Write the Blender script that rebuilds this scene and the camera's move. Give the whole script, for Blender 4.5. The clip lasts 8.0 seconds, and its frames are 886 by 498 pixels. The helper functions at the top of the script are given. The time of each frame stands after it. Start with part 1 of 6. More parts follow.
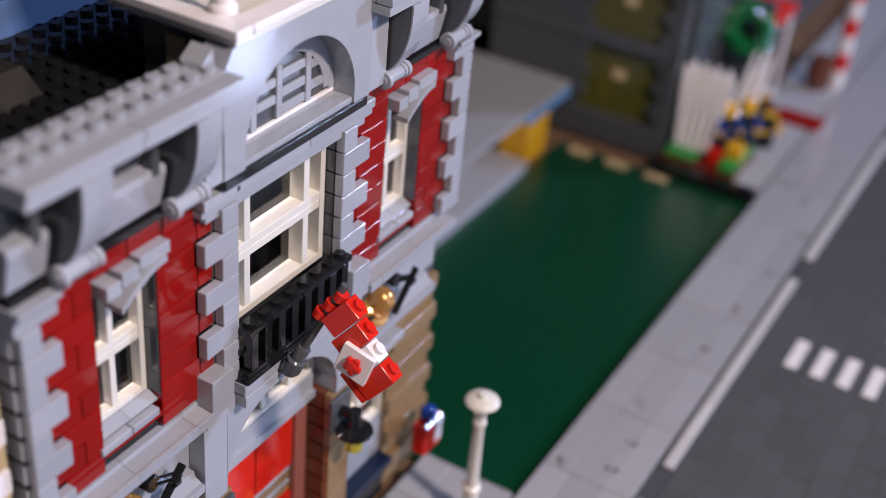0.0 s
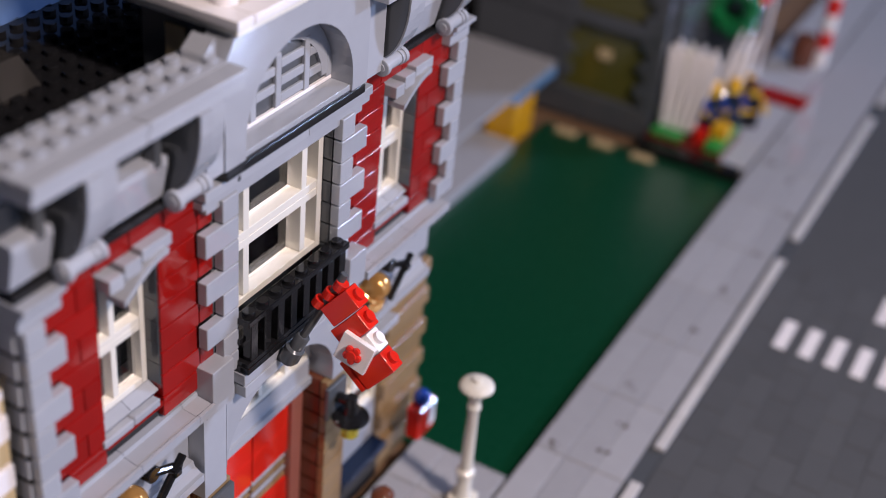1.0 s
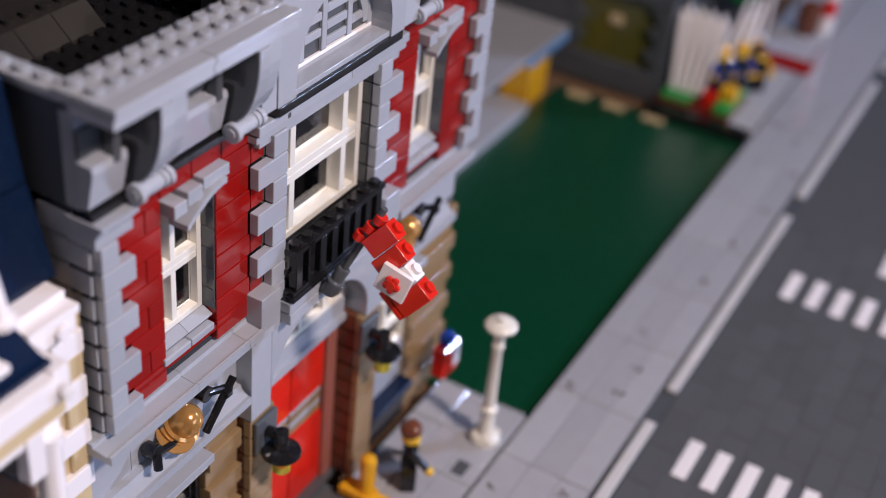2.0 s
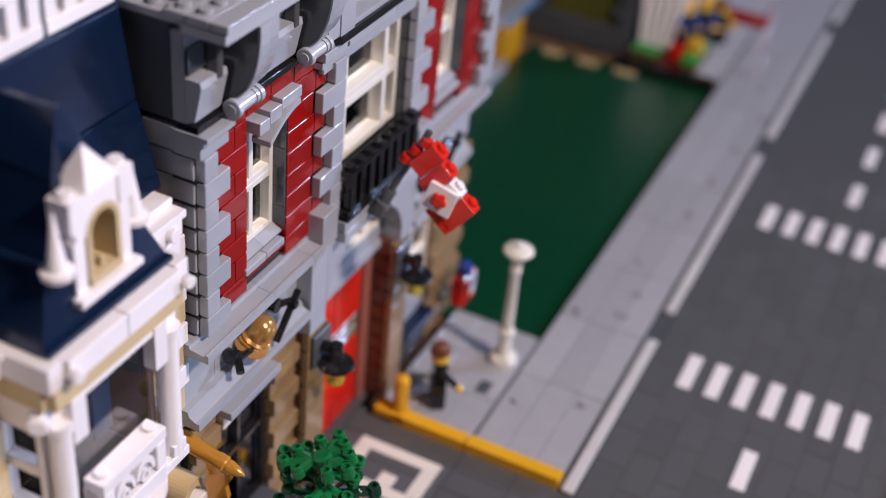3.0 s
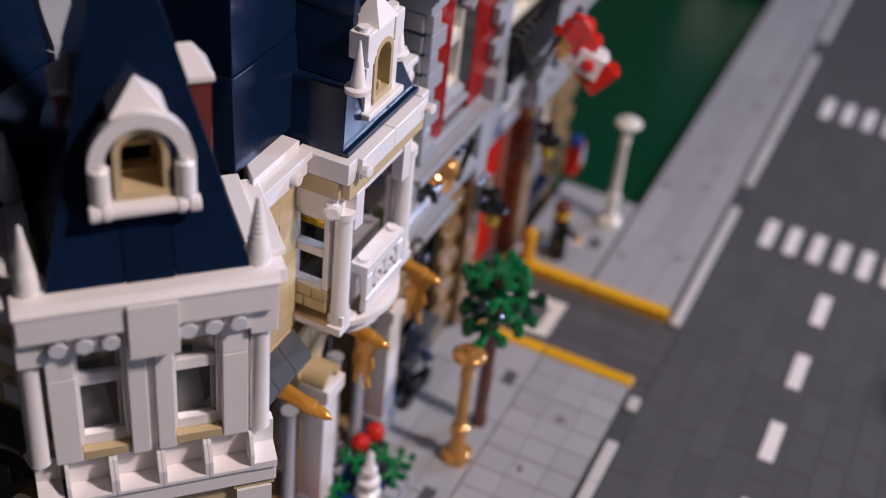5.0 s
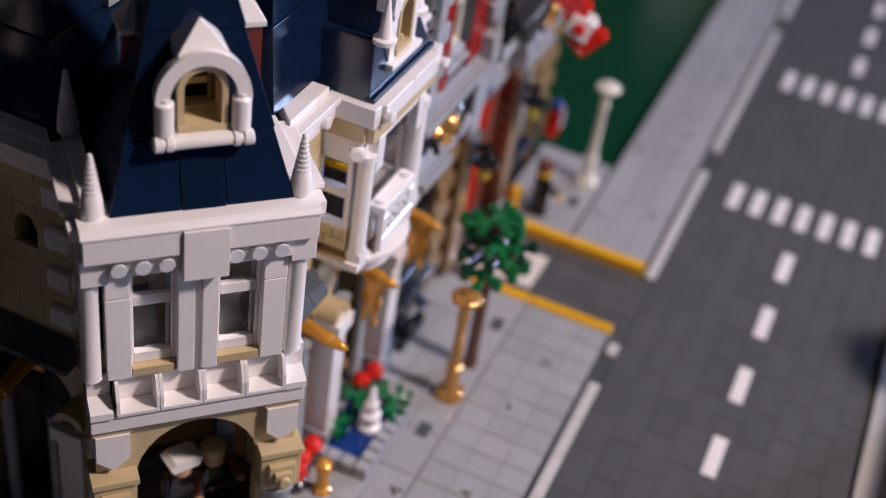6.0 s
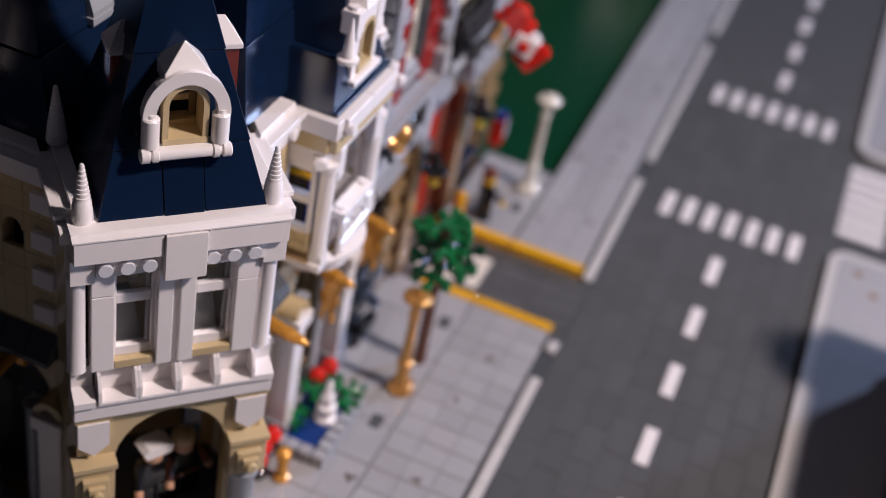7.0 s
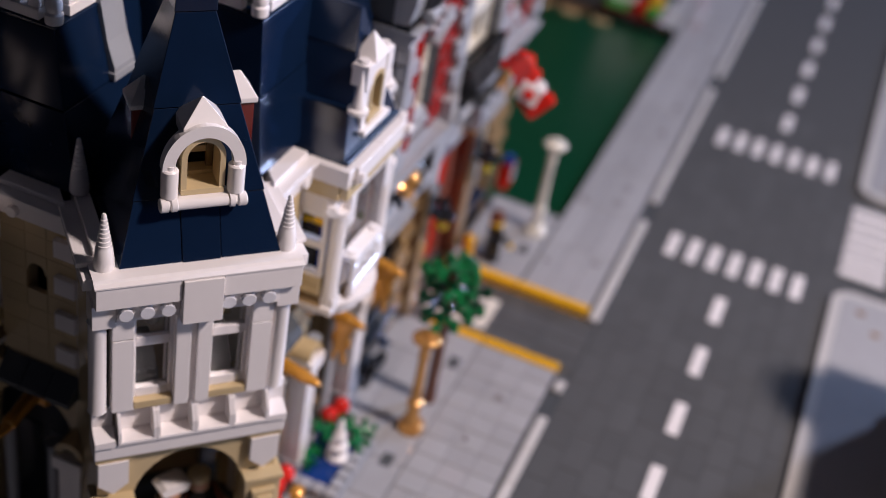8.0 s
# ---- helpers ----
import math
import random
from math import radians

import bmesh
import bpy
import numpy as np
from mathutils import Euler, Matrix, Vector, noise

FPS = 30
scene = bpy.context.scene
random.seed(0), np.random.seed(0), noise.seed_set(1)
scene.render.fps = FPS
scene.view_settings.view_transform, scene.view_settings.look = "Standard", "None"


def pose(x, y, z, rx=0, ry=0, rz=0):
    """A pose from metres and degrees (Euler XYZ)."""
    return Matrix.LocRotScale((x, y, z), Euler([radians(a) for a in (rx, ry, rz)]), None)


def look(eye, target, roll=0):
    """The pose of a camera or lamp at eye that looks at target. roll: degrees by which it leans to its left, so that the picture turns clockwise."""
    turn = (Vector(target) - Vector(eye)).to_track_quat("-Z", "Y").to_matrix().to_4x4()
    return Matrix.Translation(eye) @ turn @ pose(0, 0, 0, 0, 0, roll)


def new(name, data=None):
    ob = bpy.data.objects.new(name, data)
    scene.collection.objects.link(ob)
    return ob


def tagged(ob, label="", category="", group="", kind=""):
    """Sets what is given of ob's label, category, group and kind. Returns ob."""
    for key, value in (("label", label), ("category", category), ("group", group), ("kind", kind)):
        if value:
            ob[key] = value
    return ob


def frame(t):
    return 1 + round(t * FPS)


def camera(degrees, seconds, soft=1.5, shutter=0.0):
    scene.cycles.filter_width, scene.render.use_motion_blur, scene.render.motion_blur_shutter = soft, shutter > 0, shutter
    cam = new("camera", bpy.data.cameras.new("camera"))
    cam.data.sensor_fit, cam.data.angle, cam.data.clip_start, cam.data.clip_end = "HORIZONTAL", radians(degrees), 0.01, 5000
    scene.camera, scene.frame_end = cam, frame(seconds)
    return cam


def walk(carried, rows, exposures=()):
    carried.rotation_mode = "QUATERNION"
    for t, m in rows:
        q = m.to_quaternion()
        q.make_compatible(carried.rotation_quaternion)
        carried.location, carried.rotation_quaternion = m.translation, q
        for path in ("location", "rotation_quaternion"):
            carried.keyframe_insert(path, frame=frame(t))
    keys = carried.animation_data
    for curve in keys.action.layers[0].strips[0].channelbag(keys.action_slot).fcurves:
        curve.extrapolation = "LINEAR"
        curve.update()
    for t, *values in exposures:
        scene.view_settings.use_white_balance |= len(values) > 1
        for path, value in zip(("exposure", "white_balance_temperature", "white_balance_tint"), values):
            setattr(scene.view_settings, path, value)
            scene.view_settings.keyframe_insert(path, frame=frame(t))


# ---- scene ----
cam = camera(38.46, 8.0, 0.65)
cam.data.dof.use_dof = True
cam.data.dof.focus_distance = 0.468
cam.data.dof.aperture_fstop = 5.6
PATH = [
    (0.0, (0.18174, -0.45918, 0.45275), (-0.01360, -0.08549, 0.18405), 5.592),
    (0.5, (0.16653, -0.45725, 0.45431), (-0.01968, -0.08122, 0.18242), 6.070),
    (1.0, (0.17199, -0.46066, 0.45596), (-0.01145, -0.08660, 0.17950), 6.156),
    (1.5, (0.17549, -0.47321, 0.45642), (-0.00595, -0.10251, 0.17417), 6.400),
    (1.7, (0.17845, -0.48185, 0.45730), (-0.00408, -0.11211, 0.17449), 6.285),
    (2.8, (0.16605, -0.55163, 0.45597), (0.00449, -0.17188, 0.17368), 6.368),
    (3.0, (0.16308, -0.56820, 0.45389), (0.00725, -0.18642, 0.17112), 6.118),
    (3.5, (0.15899, -0.61209, 0.46128), (0.01385, -0.23199, 0.17067), 6.471),
    (3.6, (0.15932, -0.61902, 0.46253), (0.01362, -0.23994, 0.17086), 6.395),
    (4.0, (0.14512, -0.64118, 0.46249), (0.00171, -0.26299, 0.16854), 6.418),
    (4.5, (0.13923, -0.67706, 0.46873), (-0.00979, -0.29872, 0.17777), 5.383),
    (4.8, (0.14775, -0.70273, 0.47278), (-0.00660, -0.32756, 0.18050), 4.763),
    (5.0, (0.14097, -0.70746, 0.47265), (-0.00575, -0.33531, 0.17268), 6.578),
    (5.2, (0.13987, -0.71873, 0.47243), (-0.00056, -0.34587, 0.17035), 7.301),
    (6.3, (0.12821, -0.76879, 0.48831), (0.01269, -0.38919, 0.18407), 10.306),
    (6.5, (0.12874, -0.77600, 0.49386), (0.01791, -0.39480, 0.18988), 10.717),
    (7.0, (0.13294, -0.79455, 0.50775), (0.03270, -0.40715, 0.20795), 11.961),
    (7.5, (0.13753, -0.80495, 0.51911), (0.03992, -0.41189, 0.22589), 12.686),
    (8.0, (0.13817, -0.80785, 0.52162), (0.02839, -0.41458, 0.23304), 11.068),
]
walk(cam, [(t, look(eye, target, roll)) for t, eye, target, roll in PATH],
     [(0.0, -0.12), (1.7, -0.12), (3.5, -0.16), (4.0, -0.27), (4.5, -0.36), (5.2, -0.34), (6.5, -0.17), (8.0, -0.14)])


# ---- light ----
U = 0.008            # one stud in metres; lengths below are in studs, a brick is 1.2 high
world = bpy.data.worlds.new("room_air")
scene.world = world
world.use_nodes = True
world.node_tree.nodes["Background"].inputs[0].default_value = (0.80, 0.80, 1.0, 1)
world.node_tree.nodes["Background"].inputs[1].default_value = 0.015


def lamp(name, eye, target, size, watts, colour, size_y=None):
    data = bpy.data.lights.new(name, "AREA")
    data.shape = "RECTANGLE"
    data.size, data.size_y = size, size_y or size
    data.energy, data.color = watts, colour
    ob = new(name, data)
    ob.matrix_world = look(eye, target)
    return ob


lamp("key_lamp", (0.92, -0.31, 1.20), (0.0, -0.28, 0.1), 0.13, 19.2, (1.13, 0.955, 0.935))
lamp("far_window_light", (1.80, 2.10, 1.00), (0.0, -0.15, 0.1), 0.24, 46.0, (0.71, 0.90, 1.45))
# broad blue fill added for facades and tower; no window stands there
lamp("side_fill_light", (2.30, 0.05, 0.45), (0.0, -0.30, 0.1), 1.1, 6.5, (0.67, 0.89, 1.50), 0.8)
scene.view_settings.exposure = 0.0

# ---- materials ----


def plastic(name, colour, rough=0.22, spread=0.06, clear=0.0, bump=0.02, metal=0.0):
    """Moulded plastic: piece-to-piece tint, faint clouds, fine scratches in the gloss and a slightly uneven face."""
    m = bpy.data.materials.new(name)
    m.use_nodes = True
    n, l = m.node_tree.nodes, m.node_tree.links
    b = n["Principled BSDF"]
    info = n.new("ShaderNodeObjectInfo")
    cloud = n.new("ShaderNodeTexNoise")
    cloud.inputs["Scale"].default_value = 90.0
    cloud.inputs["Detail"].default_value = 3.0
    geo = n.new("ShaderNodeNewGeometry")
    l.new(geo.outputs["Position"], cloud.inputs["Vector"])
    add = n.new("ShaderNodeMath")
    add.operation = "ADD"
    l.new(info.outputs["Random"], add.inputs[0])
    l.new(cloud.outputs["Fac"], add.inputs[1])
    span = n.new("ShaderNodeMapRange")
    span.inputs["From Min"].default_value, span.inputs["From Max"].default_value = 0.3, 1.7
    span.inputs["To Min"].default_value, span.inputs["To Max"].default_value = 1 - spread * 1.6, 1 + spread
    l.new(add.outputs[0], span.inputs["Value"])
    tint = n.new("ShaderNodeHueSaturation")
    tint.inputs["Color"].default_value = (*colour, 1)
    l.new(span.outputs[0], tint.inputs["Value"])
    l.new(tint.outputs[0], b.inputs["Base Color"])
    fine = n.new("ShaderNodeTexNoise")
    fine.inputs["Scale"].default_value = 700.0
    fine.inputs["Detail"].default_value = 4.0
    l.new(geo.outputs["Position"], fine.inputs["Vector"])
    gloss = n.new("ShaderNodeMapRange")
    gloss.inputs["To Min"].default_value, gloss.inputs["To Max"].default_value = rough * 0.34, rough * 0.62
    l.new(fine.outputs["Fac"], gloss.inputs["Value"])
    l.new(gloss.outputs[0], b.inputs["Roughness"])
    bp = n.new("ShaderNodeBump")
    bp.inputs["Strength"].default_value, bp.inputs["Distance"].default_value = bump * 4, 0.0004
    l.new(cloud.outputs["Fac"], bp.inputs["Height"])
    l.new(bp.outputs[0], b.inputs["Normal"])
    b.inputs["Metallic"].default_value = metal
    b.inputs["IOR"].default_value = 1.53
    b.inputs["Transmission Weight"].default_value = clear
    return m


LIGHT_GREY = plastic("light_grey_plastic", (0.385, 0.40, 0.43), 0.16)
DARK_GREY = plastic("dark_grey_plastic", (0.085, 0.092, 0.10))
ROAD_GREY = plastic("road_grey_plastic", (0.106, 0.109, 0.113), 0.2, 0.06)
PAVE_GREY = plastic("pavement_grey_plastic", (0.395, 0.395, 0.41), 0.13, 0.07)
WHITE = plastic("white_plastic", (0.90, 0.852, 0.832), 0.38, 0.03)
CREAM = plastic("aged_white_plastic", (0.80, 0.76, 0.66), 0.22, 0.04)
KERB_WHITE = plastic("dull_white_plastic", (0.62, 0.60, 0.58), 0.26, 0.05)
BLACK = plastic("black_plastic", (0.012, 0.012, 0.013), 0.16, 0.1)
RED = plastic("dark_red_plastic", (0.29, 0.007, 0.0055), 0.14, 0.12)
BRIGHT_RED = plastic("bright_red_plastic", (0.72, 0.022, 0.012), 0.2, 0.06)
NAVY = plastic("dark_blue_plastic", (0.0042, 0.0135, 0.039), 0.42, 0.12)
BLUE = plastic("blue_plastic", (0.01, 0.05, 0.32), 0.2)
TAN = plastic("tan_plastic", (0.62, 0.48, 0.27), 0.22, 0.05)
DARK_TAN = plastic("dark_tan_plastic", (0.29, 0.19, 0.095), 0.25, 0.08)
BROWN = plastic("reddish_brown_plastic", (0.15, 0.05, 0.026), 0.24, 0.1)
DARK_RED_BROWN = plastic("maroon_plastic", (0.16, 0.02, 0.015), 0.2, 0.1)
GREEN_BASE = plastic("green_plastic", (0.0025, 0.047, 0.02), 0.6, 0.05)
LEAF_GREEN = plastic("leaf_green_plastic", (0.008, 0.16, 0.045), 0.22, 0.08)
DEEP_GREEN = plastic("dark_green_plastic", (0.004, 0.05, 0.022), 0.2, 0.08)
OLIVE = plastic("olive_green_plastic", (0.10, 0.095, 0.02), 0.3, 0.08)
YELLOW = plastic("orange_yellow_plastic", (0.80, 0.42, 0.02), 0.2, 0.06)
PEARL_GOLD = plastic("pearl_gold_plastic", (0.68, 0.31, 0.045), 0.3, 0.08, metal=0.3)
GOLD = plastic("shiny_gold_plastic", (0.70, 0.36, 0.11), 0.34, 0.06, metal=0.6)
CLEAR = plastic("clear_plastic", (0.97, 0.98, 0.99), 0.03, 0.005, clear=1.0, bump=0.004)
CLEAR_YELLOW = plastic("clear_yellow_plastic", (0.95, 0.85, 0.10), 0.08, 0.02, clear=0.7)
SKIN = plastic("yellow_head_plastic", (0.80, 0.50, 0.04), 0.25)
FLESH = plastic("flesh_plastic", (0.60, 0.33, 0.20), 0.3)
WALL_PAINT = plastic("wall_paint", (0.04, 0.04, 0.048), 0.6, 0.05)
PALE_WALL = plastic("pale_wall_paint", (0.025, 0.025, 0.028), 0.6, 0.05)
DARK_WALL = plastic("dark_wall_paint", (0.018, 0.018, 0.022), 0.6, 0.08)
WOOD = plastic("table_wood", (0.20, 0.12, 0.07), 0.4, 0.1)

# ---- building blocks ----
PLACE = {}


def v3(p):
    return Vector(p) * U


def thing(name, at, label, category="", group="", kind=""):
    ob = new(name)
    ob.location = v3(at)
    ob.empty_display_size = 0.01
    PLACE[ob.name] = Vector(at)
    return tagged(ob, label, category, group, kind)


def round_bevels(me):
    """Let the narrow bevel faces of a flat-sided body shade as a rounding from one broad face to the next."""
    n = len(me.polygons)
    area, normal, soft = np.zeros(n), np.zeros(n * 3), np.zeros(n, bool)
    me.polygons.foreach_get("area", area)
    me.polygons.foreach_get("normal", normal)
    me.polygons.foreach_get("use_smooth", soft)
    if soft.any():
        return
    normal = normal.reshape(-1, 3)
    corner = np.zeros(len(me.loops), int)
    me.loops.foreach_get("vertex_index", corner)
    owner = np.concatenate([np.full(p.loop_total, p.index) for p in me.polygons])
    best = np.full(len(me.vertices), -1)
    for c in np.argsort(area[owner]):
        best[corner[c]] = owner[c]
    least = np.full(n, np.inf)
    np.minimum.at(least, owner, area[best[corner]])
    width = np.array([p.area / max(1e-9, max((me.vertices[a].co - me.vertices[b].co).length for a, b in p.edge_keys)) for p in me.polygons])
    take = np.where(((least > 4 * area) & (width < 0.15 * U))[owner], best[corner], owner)
    me.polygons.foreach_set("use_smooth", np.ones(n, bool))
    me.normals_split_custom_set(normal[take].tolist())


def mesh_of(bm, name, material):
    me = bpy.data.meshes.new(name)
    bmesh.ops.scale(bm, vec=(U, U, U), verts=bm.verts)
    bm.to_mesh(me)
    bm.free()
    me.materials.append(material)
    round_bevels(me)
    return me


def part(name, bm, material, parent, label="", kind=""):
    """A bmesh in place (studs) as one mesh object under a thing or part."""
    base = PLACE[parent.name] if parent else Vector((0, 0, 0))
    bmesh.ops.translate(bm, verts=bm.verts, vec=-base)
    ob = new(name, mesh_of(bm, name, material))
    ob.parent = parent
    PLACE[ob.name] = base.copy()
    return tagged(ob, label, kind=kind)


def single(name, bm, at, material, label, category="", group="", kind=""):
    """A thing made of one mesh."""
    bmesh.ops.translate(bm, verts=bm.verts, vec=-Vector(at))
    ob = new(name, mesh_of(bm, name, material))
    ob.location = v3(at)
    PLACE[ob.name] = Vector(at)
    return tagged(ob, label, category, group, kind)


def add_box(bm, x0, x1, y0, y1, z0, z1, bevel=0.04, turn=0.0, pivot=None):
    r = bmesh.ops.create_cube(bm, size=1.0)
    vs = r["verts"]
    bmesh.ops.scale(bm, verts=vs, vec=(x1 - x0, y1 - y0, z1 - z0))
    bmesh.ops.translate(bm, verts=vs, vec=((x0 + x1) / 2, (y0 + y1) / 2, (z0 + z1) / 2))
    if bevel:
        es = list({e for v in vs for e in v.link_edges})
        r = bmesh.ops.bevel(bm, geom=es, offset=bevel, segments=1, affect="EDGES")
        vs = list({v for f in r["faces"] for v in f.verts} | {v for v in vs if v.is_valid})
    if turn:
        bmesh.ops.rotate(bm, verts=vs, cent=pivot or ((x0 + x1) / 2, (y0 + y1) / 2, 0), matrix=Matrix.Rotation(radians(turn), 3, "Z"))
    return vs


def box(*a, **k):
    bm = bmesh.new()
    add_box(bm, *a, **k)
    return bm


def add_lathe(bm, centre, profile, axis=(0, 0, 1), seg=16, smooth=True):
    """A turned body: profile rows of (radius, height) along the axis from the centre."""
    turn = Vector((0, 0, 1)).rotation_difference(Vector(axis)).to_matrix()
    rings = []
    for r, h in profile:
        rings.append([bm.verts.new(turn @ Vector((max(r, 1e-4) * math.cos(2 * math.pi * i / seg), max(r, 1e-4) * math.sin(2 * math.pi * i / seg), h)) + Vector(centre)) for i in range(seg)])
    for a, b in zip(rings, rings[1:]):
        for i in range(seg):
            f = bm.faces.new((a[i], a[(i + 1) % seg], b[(i + 1) % seg], b[i]))
            f.smooth = smooth
    bm.faces.new(rings[0][::-1])
    bm.faces.new(rings[-1])
    for k, row in enumerate(rings):
        steps = [(profile[q + 1][0] - profile[q][0], profile[q + 1][1] - profile[q][1]) for q in (k - 1, k) if 0 <= q < len(profile) - 1]
        bends = [math.atan2(v, u) for u, v in steps]
        turned = abs((bends[0] - bends[-1] + math.pi) % (2 * math.pi) - math.pi)
        if smooth and (len(bends) < 2 or turned > 0.75):
            for i in range(seg):
                bm.edges.get((row[i], row[(i + 1) % seg])).smooth = False
    return bm


def lathe(*a, **k):
    return add_lathe(bmesh.new(), *a, **k)


def add_rod(bm, centre, r, h, axis=(0, 0, 1), seg=16, bevel=0.05):
    return add_lathe(bm, centre, [(r - bevel, 0), (r, bevel), (r, h - bevel), (r - bevel, h)], axis, seg, False)


def add_stud(bm, x, y, z, seg=12):
    add_lathe(bm, (x, y, z), [(0.3, -0.02), (0.3, 0.19), (0.27, 0.215)], (0, 0, 1), seg, False)


def add_prism(bm, outline, a, b, axis="x"):
    """An outline swept between a and b: axis x takes (y, z) pairs, axis y (x, z), axis z (x, y)."""
    put = {"x": lambda p, q: (q, p[0], p[1]), "y": lambda p, q: (p[0], q, p[1]), "z": lambda p, q: (p[0], p[1], q)}[axis]
    lo, hi = [bm.verts.new(put(p, a)) for p in outline], [bm.verts.new(put(p, b)) for p in outline]
    n = len(outline)
    fs = [bm.faces.new(lo), bm.faces.new(hi[::-1])]
    for i in range(n):
        fs.append(bm.faces.new((lo[i], hi[i], hi[(i + 1) % n], lo[(i + 1) % n])))
    bmesh.ops.recalc_face_normals(bm, faces=fs)
    return bm


def prism(*a, **k):
    return add_prism(bmesh.new(), *a, **k)


def arc(c, z, r, rise, a0=0.0, a1=math.pi, n=16):
    return [(c + r * math.cos(a0 + (a1 - a0) * i / n), z + rise * math.sin(a0 + (a1 - a0) * i / n)) for i in range(n + 1)]


def ring(inner, outer, a, b, closed=False):
    """A curved band between two lines of (y, z) points, swept along x, as one continuous body."""
    bm = bmesh.new()
    rows = [[bm.verts.new((x, p[0], p[1])) for x, p in ((a, i), (b, i), (b, o), (a, o))] for i, o in zip(inner, outer)]
    pairs = list(zip(rows, rows[1:])) + ([(rows[-1], rows[0])] if closed else [])
    for r, s in pairs:
        for k in range(4):
            bm.faces.new((r[k], r[(k + 1) % 4], s[(k + 1) % 4], s[k]))
    if not closed:
        bm.faces.new(rows[0])
        bm.faces.new(rows[-1][::-1])
    bmesh.ops.recalc_face_normals(bm, faces=bm.faces)
    return bm


BLOCKS = {}


def piece(name, parent, x0, x1, y0, y1, z0, z1, material, bevel=0.05, turn=0.0):
    """One brick, tile or plate as an object of its own; alike ones share their mesh."""
    size = (round(x1 - x0, 3), round(y1 - y0, 3), round(z1 - z0, 3))
    key = (size, material.name, name, bevel)
    if key not in BLOCKS:
        BLOCKS[key] = mesh_of(box(-size[0] / 2, size[0] / 2, -size[1] / 2, size[1] / 2, -size[2] / 2, size[2] / 2, bevel=bevel), name, material)
    ob = new(name, BLOCKS[key])
    ob.parent = parent
    at = Vector(((x0 + x1) / 2, (y0 + y1) / 2, (z0 + z1) / 2))
    ob.location = (at - PLACE[parent.name]) * U
    if turn:
        ob.rotation_euler = (0, 0, radians(turn))
    PLACE[ob.name] = at
    return ob

# ---- room and table ----


def slab(name, x0, x1, y0, y1, z0, z1, material, label):
    ob = single(name, box(x0, x1, y0, y1, z0, z1, bevel=0), ((x0 + x1) / 2, (y0 + y1) / 2, z0), material, label, name.split("_")[0], kind="structure")
    return ob


slab("floor", -320, 320, -340, 340, -97, -95, WOOD, "brown wooden floor of the display room")
slab("ceiling", -320, 320, -340, 340, 230, 232, WALL_PAINT, "plain painted ceiling of the display room")
slab("wall_west", -322, -320, -340, 340, -95, 230, DARK_WALL, "dark painted wall behind the brick buildings")
slab("wall_east", 320, 322, -340, 340, -95, 230, WALL_PAINT, "grey painted wall across the brick street")
slab("wall_north", -320, 320, 340, 342, -95, 230, PALE_WALL, "pale painted wall at the street's far end")
slab("wall_south", -320, 320, -342, -340, -95, 230, WALL_PAINT, "grey painted wall behind the camera")
table = thing("table", (0, 0, -95), "large wooden display table carrying the brick city", "table")
part("tabletop", box(-120, 110, -160, 200, -4.2, -1.2, bevel=0.3), WOOD, table)
for lx in (-112, 102):
    for ly in (-152, 192):
        part("leg", box(lx - 4, lx + 4, ly - 4, ly + 4, -95, -4.2, bevel=0.3), WOOD, table)

# ---- road, pavements and baseplates ----
rng = random.Random(5)
road = thing("road", (17, 0, -0.8), "dark grey tiled brick road with white markings", "road", kind="structure")
part("roadbed", box(7.7, 60, -158, 198, -1.2, -0.475, bevel=0), ROAD_GREY, road)
part("side_bed", box(-118, 7.65, -158, -66.5, -1.2, -0.415, bevel=0), ROAD_GREY, road)
MARKS = [(10.65 + 2 * k, y) for k in range(7) for y in (1.92, 25.92)] + [(16.65, -6.01 - 8 * k) for k in range(9)] + [(16.65, 33.99 + 8 * k) for k in range(10)]
for mx, my in MARKS:
    piece("stripe", road, mx - 0.5, mx + 0.5, my - 2, my + 2, -0.5, -0.372, WHITE, 0.03)
# road tiles, two by four studs, staggered
ROWS_Y = [(-62 + 4 * j, -58 + 4 * j) for j in range(24)]
for i, x0 in enumerate(np.arange(7.75, 25.4, 2.0)):
    for y0, y1 in ROWS_Y:
        off = 2.0 * (i % 2)
        t = piece("tile", road, x0 + 0.014, x0 + 1.986, y0 + off + 0.014, y1 + off - 0.014, -0.55, -0.4, ROAD_GREY, 0.05)
        t.location.z -= rng.uniform(0.002, 0.028) * U
        t.rotation_euler = (rng.uniform(-0.005, 0.005), rng.uniform(-0.008, 0.008), 0)
pave = thing("pavement", (3.5, 0, -0.8), "grey tiled pavement with scattered dark scuffs", "pavement", kind="structure")
part("pavement_bed", box(0.2, 6.5, -13.6, 198, -1.2, -0.12, bevel=0), PAVE_GREY, pave)
part("pavement_bed", box(-6.6, -0.04, -13.6, -0.95, -1.2, -0.12, bevel=0), PAVE_GREY, pave)
part("pavement_bed", box(0.04, 6.5, -66.4, -22.4, -1.2, -0.12, bevel=0), PAVE_GREY, pave)
part("pavement_bed", box(-118, -0.04, -66.4, -22.4, -1.2, -0.12, bevel=0), PAVE_GREY, pave)
part("pavement_bed", box(-6, -0.04, 48.2, 198, -1.2, -0.12, bevel=0), PAVE_GREY, pave)


